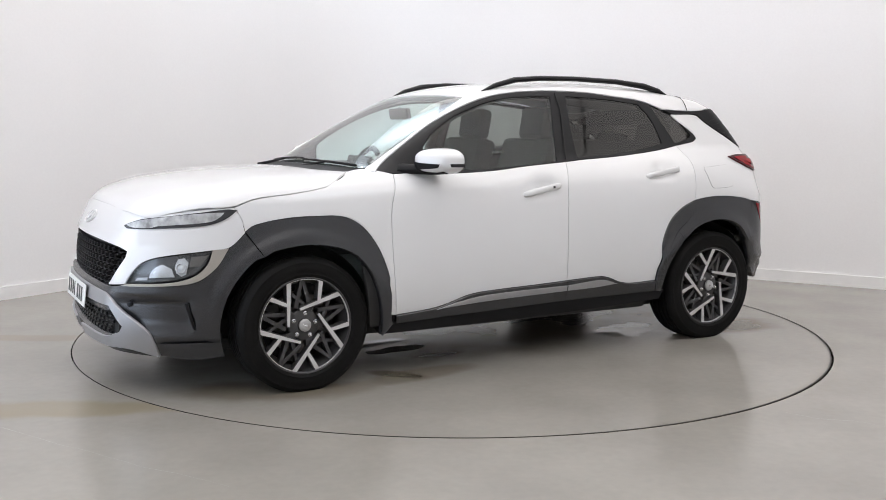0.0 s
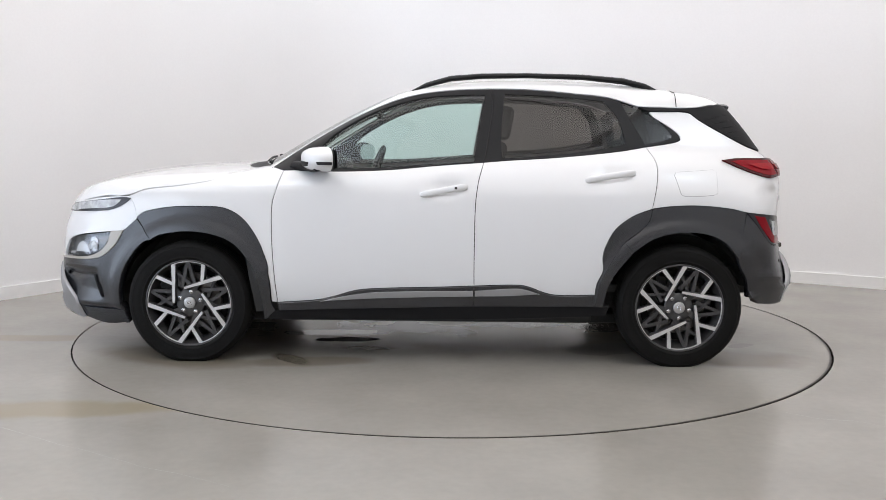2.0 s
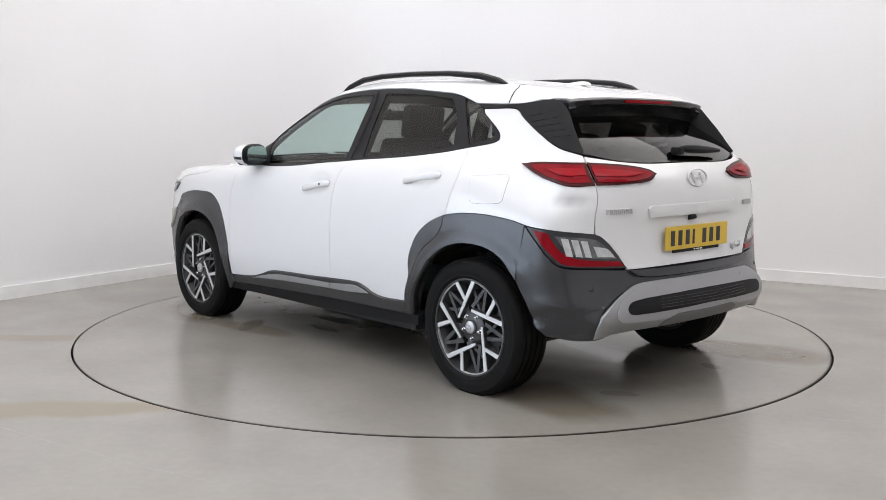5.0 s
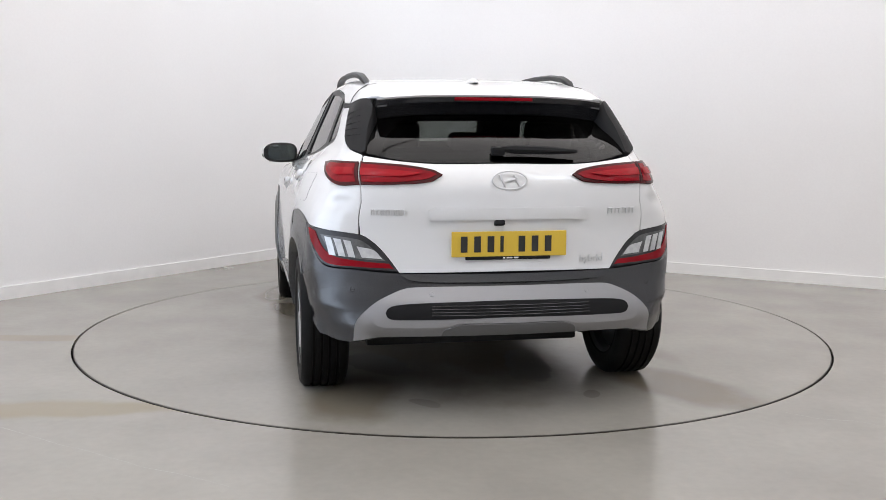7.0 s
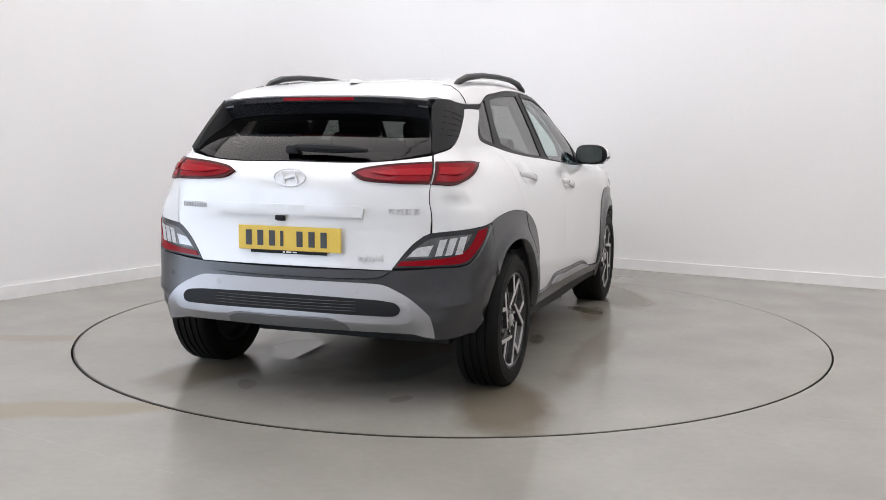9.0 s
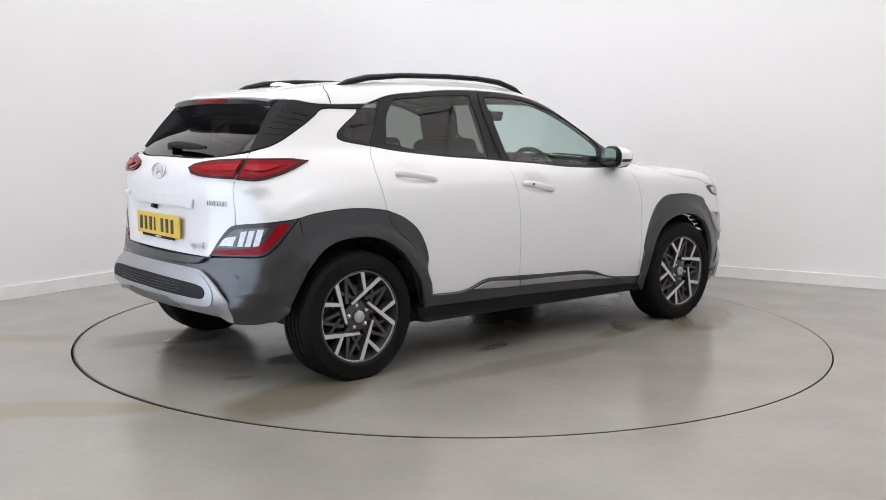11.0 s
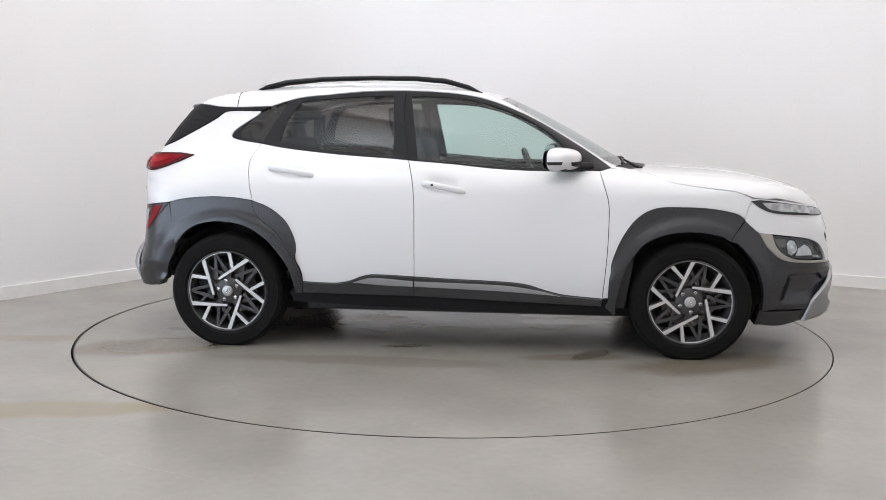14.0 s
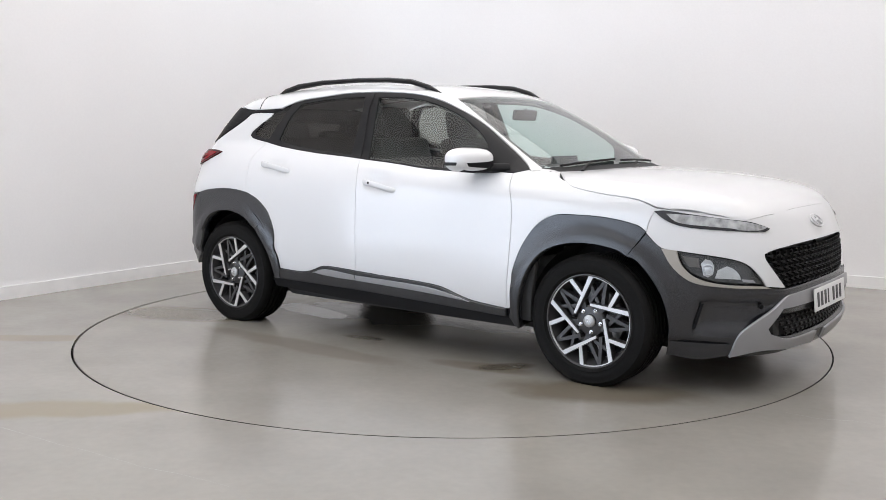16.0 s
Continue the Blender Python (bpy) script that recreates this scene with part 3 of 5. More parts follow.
def build_turntable():
    table = new("turntable")
    tagged(table, "round greige resin turntable set flush in the floor", "turntable")
    bm = bmesh.new()
    lathe(bm, [(0.001, 0.0), (TABLE_RADIUS - 0.010, 0.0)], 160)
    bmesh.ops.transform(bm, matrix=pose(0, 0, 0, 90), verts=bm.verts)
    for v in bm.verts:
        # the deck is worn back further along one side
        if v.co.length > 1:
            v.co *= 1 - 0.0032 * math.cos(math.atan2(v.co.y, v.co.x) - radians(160))
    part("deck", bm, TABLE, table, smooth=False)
    bm = bmesh.new()
    lathe(bm, [(TABLE_RADIUS - 0.020, -0.0005), (TABLE_RADIUS - 0.007, -0.001), (TABLE_RADIUS - 0.006, -0.08)], 160)
    ob = part("rim", bm, material("worn_steel_edge", (0.035, 0.03, 0.025), 0.5, metal=0.6, blotch=0.4, blotch_scale=9), table, "worn dark steel edge")
    ob.matrix_basis = pose(0, 0, 0, 90)
    return table


# ---- the car: x ahead, y to its left, z up, midway between the axles ----
# Outlines on the unrolled car: place round it, height.
SURROUND_TOP = [(0.877, 1.036), (0.808, 1.086), (0.669, 1.177), (0.488, 1.285), (0.304, 1.371), (0.12, 1.430), (-0.064, 1.456), (-0.28, 1.466),
                (-0.526, 1.462), (-0.741, 1.442), (-0.925, 1.422), (-1.078, 1.377)]
SURROUND_REAR = [(-1.167, 1.325), (-1.256, 1.265), (-1.311, 1.22), (-1.317, 1.199), (-1.281, 1.184), (-1.126, 1.159)]
BELT_REAR = [(-0.971, 1.134), (-0.666, 1.103), (-0.364, 1.083), (-0.262, 1.074)]
BELT_FRONT = [(-0.005, 1.055), (0.234, 1.033), (0.502, 1.023), (0.713, 1.028)]
DOOR_SEAM = [(0.80, 1.025), (0.824, 0.943), (0.848, 0.856), (0.852, 0.738), (0.847, 0.59), (0.836, 0.439), (0.826, 0.328)]
B_SEAM = [(-0.262, 1.074), (-0.236, 0.979), (-0.221, 0.862), (-0.217, 0.685), (-0.216, 0.504), (-0.217, 0.428)]
REAR_SEAM = [(-1.126, 1.159), (-1.161, 1.10), (-1.173, 1.042), (-1.164, 0.955), (-1.147, 0.868), (-1.141, 0.842)]
ARCH_R = [(-0.854, 0.385), (-0.863, 0.447), (-0.893, 0.515), (-0.889, 0.584), (-0.903, 0.644), (-0.953, 0.734), (-1.041, 0.802), (-1.141, 0.842), (-1.248, 0.856),
          (-1.401, 0.859), (-1.56, 0.843), (-1.630, 0.825)]
ARCH_R_IN = [(-0.896, 0.323), (-0.92, 0.432), (-0.961, 0.509), (-1.046, 0.615), (-1.148, 0.684), (-1.267, 0.717), (-1.405, 0.714), (-1.512, 0.674), (-1.597, 0.581)]
ARCH_F = [(1.581, 0.775), (1.538, 0.803), (1.384, 0.831), (1.233, 0.836), (1.114, 0.831), (1.041, 0.802), (0.983, 0.752), (0.924, 0.664), (0.887, 0.575),
          (0.87, 0.515), (0.871, 0.485), (0.863, 0.439), (0.858, 0.331)]
ARCH_F_IN = [(0.900, 0.232), (0.903, 0.316), (0.928, 0.439), (0.97, 0.545), (1.042, 0.634), (1.145, 0.684), (1.294, 0.703), (1.447, 0.682), (1.497, 0.655)]
SKIRT_F = [(0.826, 0.328), (0.62, 0.343), (0.53, 0.362), (0.41, 0.397), (0.291, 0.409), (-0.038, 0.42), (-0.217, 0.428)]
SKIRT_R = [(-0.217, 0.428), (-0.441, 0.435), (-0.502, 0.426), (-0.592, 0.393), (-0.668, 0.381), (-0.854, 0.385)]
LAMP_LOW = [(-1.635, 0.823), (-1.70, 0.815), (-1.945, 0.789), (-2.006, 0.743), (-2.106, 0.631), (-1.925, 0.640), (-1.795, 0.652), (-1.737, 0.696), (-1.682, 0.765)]
GATE_SEAM = [(-1.866, 1.132), (-1.925, 1.02), (-1.942, 0.95), (-1.932, 0.86), (-1.93, 0.790)]
NOSE_TOP = [(2.7, 0.872), (2.45, 0.870), (2.20, 0.858), (2.036, 0.838), (1.886, 0.860), (1.723, 0.879), (1.63, 0.885)]
HOOD_SIDE = [(1.63, 0.885), (1.537, 0.921), (1.345, 0.944), (1.184, 0.970), (1.127, 0.994), (0.98, 1.032), (0.90, 1.047)]
D_LOWER = [(-1.155, 1.347), (-1.387, 1.343), (-1.456, 1.306), (-1.60, 1.235), (-1.739, 1.167), (-1.855, 1.136)]
D_UPPER = [(-1.093, 1.372), (-1.315, 1.366), (-1.50, 1.374), (-1.62, 1.384)]


def roof_line(pts):
    p = rolled([q[0] for q in pts], [q[1] for q in pts])
    return [(a, b) for a, b, c in p]


def build_wheel():
    """An 18-inch wheel; its outer face looks along +y."""
    R = 0.233
    bm = bmesh.new()
    prof = [(0.222, -0.205), (0.228, -0.212), (0.235, -0.21), (0.262, -0.222), (0.292, -0.221), (0.312, -0.212)]
    tread = [(0.3265, -0.198)]
    for g in (-0.165, -0.128, -0.092, -0.055):
        tread += [(0.329, g - 0.006), (0.3205, g - 0.004), (0.3205, g + 0.004), (0.329, g + 0.006)]
    tread += [(0.3265, -0.022)]
    prof += tread + [(0.312, -0.008), (0.303, -0.001), (0.299, -0.002), (0.285, 0.001), (0.262, 0.002), (0.252, -0.001), (0.248, 0.001), (0.236, -0.006), (0.231, -0.010), (0.224, -0.02)]
    lathe(bm, prof, 120)
    tyre_bm = bm
    bm = bmesh.new()
    lathe(bm, [(0.224, -0.02), (0.220, -0.03), (0.200, -0.06), (0.196, -0.13), (0.205, -0.19), (0.222, -0.205)], 72)
    wheel = part("wheel", bm, ALLOY_DARK, None, "five-spoke alloy wheel, grey with machined faces")
    part("tyre", tyre_bm, RUBBER, wheel, "black road tyre", angle=50)
    bm = bmesh.new()
    lathe(bm, [(0.224, -0.022), (0.2245, -0.009), (0.2285, -0.0065), (0.2335, -0.008)], 96)
    part("rim_lip", bm, ALLOY_DARK, wheel, "dark rim edge")

    def polar(r, deg):
        return Vector((-r * R * math.cos(radians(deg)), r * R * math.sin(radians(deg))))

    def bar(p, q, w0, w1):
        d = (q - p).normalized()
        n = Vector((-d.y, d.x))
        return [p + n * w0, q + n * w1, q - n * w1, p - n * w0]

    for k in range(5):
        a = 39 + 72 * k
        tip, rim1, rim2, knee = polar(0.36, a + 70), polar(0.962, a), polar(0.962, a + 30), polar(0.585, a + 20)
        bm = bmesh.new()
        prism(bm, bar(rim1, tip, 0.0140, 0.0085), -0.058, -0.0165, 0.002)
        prism(bm, bar(rim2, knee, 0.0130, 0.0110), -0.058, -0.0167, 0.002)
        spoke = part("spoke", bm, ALLOY_DARK, wheel)
        bm = bmesh.new()
        prism(bm, bar(rim1, tip, 0.0112, 0.0060), -0.020, -0.0130, 0.001)
        prism(bm, bar(rim2, knee, 0.0105, 0.0080), -0.020, -0.0128, 0.001)
        arc = [polar(0.968, a + 1 - 3.3 * q) for q in range(14)] + [polar(0.945, a + 1 - 3.3 * q) for q in range(13, -1, -1)]
        for q in range(13):
            prism(bm, [arc[q], arc[q + 1], arc[26 - q], arc[27 - q]], -0.022, -0.0126)
        part("spoke_face", bm, ALLOY_CUT, spoke, "bright machined spoke face")
        bm = bmesh.new()
        apex = polar(0.97, a + 53)
        prism(bm, bar(apex, polar(0.40, a + 78), 0.008, 0.010), -0.07, -0.030, 0.002)
        prism(bm, bar(apex, polar(0.45, a + 36), 0.008, 0.010), -0.07, -0.032, 0.002)
        prism(bm, bar(polar(0.47, a + 30), polar(0.15, a + 44), 0.017, 0.015), -0.07, -0.034, 0.003)
        prism(bm, bar(polar(0.80, a + 4), polar(0.42, a - 22), 0.007, 0.009), -0.07, -0.034, 0.002)
        part("inner_spoke", bm, ALLOY_DARK, wheel)
        bm = bmesh.new()
        c = polar(0.245, a + 45)
        rings = lathe(bm, [(0.012, -0.045), (0.0115, -0.030), (0.008, -0.029), (0.008, -0.020), (0.005, -0.017)], 6)
        bm.faces.new(rings[-1])
        bmesh.ops.translate(bm, vec=(c.x, 0, c.y), verts=bm.verts)
        part("lug_nut", bm, CHROME, wheel)
    bm = bmesh.new()
    lathe(bm, [(0.078, -0.075), (0.076, -0.040), (0.066, -0.033), (0.034, -0.030), (0.033, -0.024)], 40)
    part("hub", bm, ALLOY_DARK, wheel)
    bm = bmesh.new()
    rings = lathe(bm, [(0.031, -0.026), (0.030, -0.017), (0.026, -0.014), (0.012, -0.0125)], 36)
    bm.faces.new(rings[-1])
    cap = part("centre_cap", bm, material("cap_silver", (0.42, 0.42, 0.42), 0.35, metal=0.6), wheel, "silver wheel cap with an oval mark")
    bm = bmesh.new()
    for dx, dz, w, h in ((-0.009, 0, 0.004, 0.018), (0.009, 0, 0.004, 0.018), (0, 0, 0.016, 0.004)):
        box(bm, (w, 0.002, h), pose(dx, -0.0118, dz, 0, 18, 0), 0.0008, 1)
    part("mark", bm, CHROME, wheel)
    bm = bmesh.new()
    lathe(bm, [(0.06, -0.10), (0.15, -0.098), (0.152, -0.104), (0.152, -0.122), (0.06, -0.124)], 48)
    part("brake_disc", bm, STEEL, wheel, "worn steel brake disc")
    bm = bmesh.new()
    box(bm, (0.07, 0.07, 0.16), pose(0.125, -0.11, 0.03, 0, 15, 0), 0.012)
    part("brake_caliper", bm, UNDER, wheel)
    bm = bmesh.new()
    disc(bm, 0.198, -0.15, 40)
    part("back_plate", bm, UNDER, wheel)
    return wheel


def build_wheels(car):
    wheel = build_wheel()
    wheel.parent = car
    wheel.matrix_basis = pose(1.302, 0.896, 0.318, 0, 0, 0)
    for x, y, turn, spin in ((-1.302, 0.888, 0, -27), (1.302, -0.896, 180, -23), (-1.302, -0.888, 180, 17)):
        ob = copy_thing(wheel, pose(x, y, 0.318, 0, 0, turn) @ pose(0, 0, 0, 0, spin, 0))
        ob.parent = car
    # dark liners and underbody
    for x in (1.302, -1.302):
        for s in (1, -1):
            bm = bmesh.new()
            n = 24
            rows = []
            for yy in (0.80, 0.56):
                rows.append([bm.verts.new((x + 0.388 * math.cos(a), s * yy, 0.29 + 0.412 * math.sin(a))) for a in (math.pi * (0.10 + 0.80 * i / n) for i in range(n + 1))])
            for i in range(n):
                bm.faces.new((rows[0][i], rows[0][i + 1], rows[1][i + 1], rows[1][i]))
            bm.faces.new(rows[1])
            part("wheel_liner", bm, UNDER, car, "black wheel arch liner")
    bm = bmesh.new()
    box(bm, (2.75, 1.05, 0.15), pose(0.40, 0, 0.245), 0.03)
    box(bm, (0.7, 0.9, 0.10), pose(-1.30, 0, 0.33), 0.03)
    box(bm, (1.7, 1.64, 0.12), pose(0.0, 0, 0.275), 0.03)
    box(bm, (0.5, 1.1, 0.2), pose(1.85, 0, 0.30), 0.04)
    box(bm, (0.36, 1.3, 0.16), pose(-1.72, 0, 0.44), 0.04)
    box(bm, (0.65, 1.20, 0.10), pose(-1.25, 0, 0.31), 0.03)
    box(bm, (0.34, 1.26, 0.08), pose(-1.70, 0, 0.41), 0.03)
    box(bm, (3.2, 1.10, 0.06), pose(0.3, 0, 0.195), 0.02)
    part("underbody", bm, UNDER, car, "dark underbody of the car")
    bm = bmesh.new()
    tube(bm, [(-1.2, -0.45, 0.24), (-1.42, -0.45, 0.27), (-1.66, -0.45, 0.30)], 0.024, 12)
    part("exhaust", bm, UNDER, car, "steel exhaust pipe under the tail")
    for x in (1.30, -1.30):
        bm = bmesh.new()
        tube(bm, [(x, 0.7, 0.27), (x, -0.7, 0.27)], 0.035, 10)
        part("axle", bm, UNDER, car)


def arch_step(x):
    """The inner half of an arch stands a little proud of the outer half."""
    return lambda s, z: -0.012 * (1 - ease(0.425, 0.47, np.hypot(s - x, z - 0.32)))


def build_sides(car):
    for right in (False, True):
        kw = dict(right=right)
        panel("front_fender", DOOR_SEAM[::-1] + [(0.86, 1.04)] + HOOD_SIDE[::-1] + [(1.60, 0.84)] + ARCH_F, PAINT, car, **kw)
        fd = panel("front_door", [(-0.262, 1.074)] + BELT_FRONT + DOOR_SEAM[:-1] + SKIRT_F + B_SEAM[:0:-1], PAINT, car, step=0.03, carve=dish((-0.07, 0.945, 0.085, 0.038, 0.019)), **kw)
        rd = panel("rear_door", B_SEAM[::-1] + BELT_REAR[:-1][::-1] + REAR_SEAM + ARCH_R[6::-1] + SKIRT_R[-2:0:-1], PAINT, car, step=0.03, carve=dish((-0.94, 1.022, 0.085, 0.038, 0.019)), **kw)
        panel("rear_quarter", REAR_SEAM[::-1] + SURROUND_REAR[4::-1] + D_LOWER + GATE_SEAM + [(-1.70, 0.816), (-1.635, 0.825)] + ARCH_R[-2:7:-1], PAINT, car, **kw)
        # grey plastic round the arches and along the sills
        panel("front_arch", ARCH_F + [(0.84, 0.285)] + ARCH_F_IN, CLAD, car, lift=0.006, thick=0.05, step=0.025, gap=0.0014, carve=arch_step(1.302), label="dark grey plastic wheel arch", **kw)
        panel("rear_arch", ARCH_R[7:] + ARCH_R_IN[:2:-1] + [(-1.0, 0.665), (-1.09, 0.735), (-1.128, 0.785)], CLAD, car, lift=0.006, thick=0.05, step=0.025, gap=0.0014, carve=arch_step(-1.302), label="dark grey plastic wheel arch", **kw)
        panel("arch_end", ARCH_R[:8] + [(-1.128, 0.785), (-1.09, 0.735), (-1.0, 0.665), (-0.955, 0.600), (-0.905, 0.510), (-0.878, 0.447), (-0.858, 0.323)], CLAD, rd, lift=0.008, thick=0.03, step=0.025, gap=0.0012, carve=arch_step(-1.302),
              label="dark grey plastic arch end on the door", **kw)
        panel("arch_lip", [(-0.858, 0.323), (-0.878, 0.447), (-0.905, 0.510), (-0.955, 0.600), (-1.0, 0.665)] + ARCH_R_IN[3::-1], CLAD, car, lift=0.006, thick=0.05, step=0.02, gap=0.0008, carve=arch_step(-1.302),
              label="dark grey plastic arch edge", **kw)
        panel("lower_cladding", SKIRT_F + [(-0.217, 0.317), (0.822, 0.286)], CLAD, fd, lift=0.012, thick=0.03, label="dark grey plastic door skirt", **kw)
        panel("lower_cladding", SKIRT_R + [(-0.858, 0.323), (-0.217, 0.317)], CLAD, rd, lift=0.012, thick=0.03, label="dark grey plastic door skirt", **kw)
        panel("bright_strip", [(0.60, 0.340), (0.47, 0.371), (0.291, 0.394), (-0.214, 0.406), (-0.214, 0.374), (0.30, 0.358)], SILVER, fd, lift=0.018, label="satin silver strip", **kw)
        panel("bright_strip", [(-0.220, 0.406), (-0.44, 0.421), (-0.50, 0.412), (-0.565, 0.390), (-0.40, 0.378), (-0.220, 0.374)], SILVER, rd, lift=0.018, label="satin silver strip", **kw)
        panel("sill", [(0.908, 0.232), (0.232, 0.233), (-0.221, 0.239), (-0.915, 0.265), (-0.935, 0.321), (-0.86, 0.318), (-0.219, 0.312), (0.816, 0.281), (0.84, 0.283)], BLACK, car,
              lift=0.0, thick=0.06, label="black plastic sill", **kw)
        # windows
        glass_f = [(0.575, 1.040), (0.60, 1.155), (0.542, 1.214), (0.393, 1.306), (0.241, 1.368), (0.058, 1.415), (-0.12, 1.430), (-0.268, 1.432), (-0.250, 1.334), (-0.208, 1.079), (0.234, 1.046)]
        glass_r = [(-0.377, 1.437), (-0.678, 1.424), (-0.909, 1.401), (-0.981, 1.309), (-1.02, 1.175), (-0.85, 1.143), (-0.667, 1.121), (-0.359, 1.098), (-0.358, 1.244)]
        glass_q = [(-1.000, 1.398), (-1.093, 1.366), (-1.197, 1.305), (-1.272, 1.222), (-1.258, 1.204), (-1.125, 1.176), (-1.090, 1.235)]
        panel("window_trim", SURROUND_TOP + SURROUND_REAR + BELT_REAR + BELT_FRONT + [(0.80, 1.028)], GLOSS, car, lift=-0.001, holes=[glass_f, glass_r, glass_q], label="gloss black window surround", thick=0.03, **kw)
        panel("window_pane", glass_f, CLEAR, fd, lift=-0.006, thick=0.004, gap=-0.004, label="clear green-tinted side window", **kw)
        panel("window_pane", glass_r, PRIVACY, rd, lift=-0.006, thick=0.004, gap=-0.004, label="dark privacy side window", **kw)
        panel("quarter_pane", glass_q, PRIVACY, car, lift=-0.006, thick=0.004, gap=-0.004, label="dark privacy quarter window", **kw)
        y = -1 if right else 1
        bm = bmesh.new()
        tube(bm, [(q.x, q.y * y, q.z) for q in (on_skin(s, z, 0.004) for s, z in ((-0.302, 1.452), (-0.312, 1.36), (-0.29, 1.22), (-0.268, 1.085)))], 0.003, 6)
        part("window_seam", bm, PIT, car, "dark gap between the door frames")
        # handles
        for door, s0, z0, s1, z1 in ((fd, 0.068, 0.905, -0.177, 0.947), (rd, -0.795, 0.984, -1.055, 1.022)):
            path = []
            for u, h in ((0, -0.002), (0.06, 0.006), (0.15, 0.013), (0.5, 0.017), (0.85, 0.016), (0.95, 0.010), (1, 0.0)):
                q = on_skin(s0 + (s1 - s0) * u, z0 + (z1 - z0) * u, h)
                path.append((q.x, q.y * y, q.z))
            bm = bmesh.new()
            tube(bm, path, [0.005, 0.0075, 0.0085, 0.0085, 0.009, 0.0085, 0.006], 14, 2.0)
            h = part("door_handle", bm, PAINT, door, "white painted door handle")
            if door is fd:
                q = on_skin(-0.118, 0.936, 0.0255)
                bm = bmesh.new()
                box(bm, (0.014, 0.004, 0.013), pose(q.x, q.y * y, q.z), 0.002, 1)
                part("lock", bm, INK, h, "small black lock")
        q0 = [(-1.266, 1.032), (-1.484, 1.046), (-1.502, 1.03), (-1.492, 0.926), (-1.47, 0.912), (-1.31, 0.906), (-1.288, 0.92), (-1.258, 1.015)]
        if not right:
            panel("fuel_flap", q0, PAINT, car, lift=0.0015, thick=0.004, label="white fuel filler flap")
            panel("fuel_seam", q0, PIT, car, lift=0.0006, thick=0.002, gap=0.0012, label="thin dark gap round the fuel flap")
        # outside mirror
        build_mirror(car, y)
        # roof rail
        bm = bmesh.new()
        pts = [(0.135, 0.545, 1.453), (0.05, 0.550, 1.489), (-0.08, 0.552, 1.523), (-0.25, 0.553, 1.537), (-0.5, 0.550, 1.541), (-0.8, 0.545, 1.534), (-1.02, 0.540, 1.514), (-1.14, 0.535, 1.487), (-1.235, 0.53, 1.452)]
        tube(bm, [(a, b * y, c) for a, b, c in pts], [0.006, 0.017, 0.020, 0.019, 0.018, 0.019, 0.022, 0.020, 0.006], 10, 0.8)
        part("roof_rail", bm, GLOSS, car, "dark grey roof rail")
        bm = bmesh.new()
        seam = [on_skin(-1.30, z, 0.0005) for z in (1.372, 1.40, 1.43, 1.452)] + [Vector(draped([(-1.285, yy)], "top")[0]) for yy in (0.54, 0.50)]
        tube(bm, [(q.x, q.y * y, q.z) for q in seam], 0.002, 6)
        part("roof_seam", bm, PIT, car, "thin dark roof seam")
        # dark fin between quarter and tailgate
        fin = panel("rear_fin", D_UPPER + [(-1.69, 1.378), (-1.755, 1.333), (-1.812, 1.243), (-1.868, 1.148)] + D_LOWER[::-1], BLACK, car, lift=0.006, thick=0.10, label="black fin beside the rear window", **kw)
        for k in range(5):
            u = 0.15 + 0.17 * k
            a, b = on_skin(-1.47 - 0.22 * u, 1.325 - 0.14 * u, 0.008), on_skin(-1.66 - 0.16 * u, 1.355 - 0.165 * u, 0.008)
            bm = bmesh.new()
            tube(bm, [(q.x, q.y * y, q.z) for q in (a, on_skin(-1.565 - 0.19 * u, 1.341 - 0.1525 * u, 0.0075), b)], 0.0013, 8)
            part("ridge", bm, BLACK, fin)


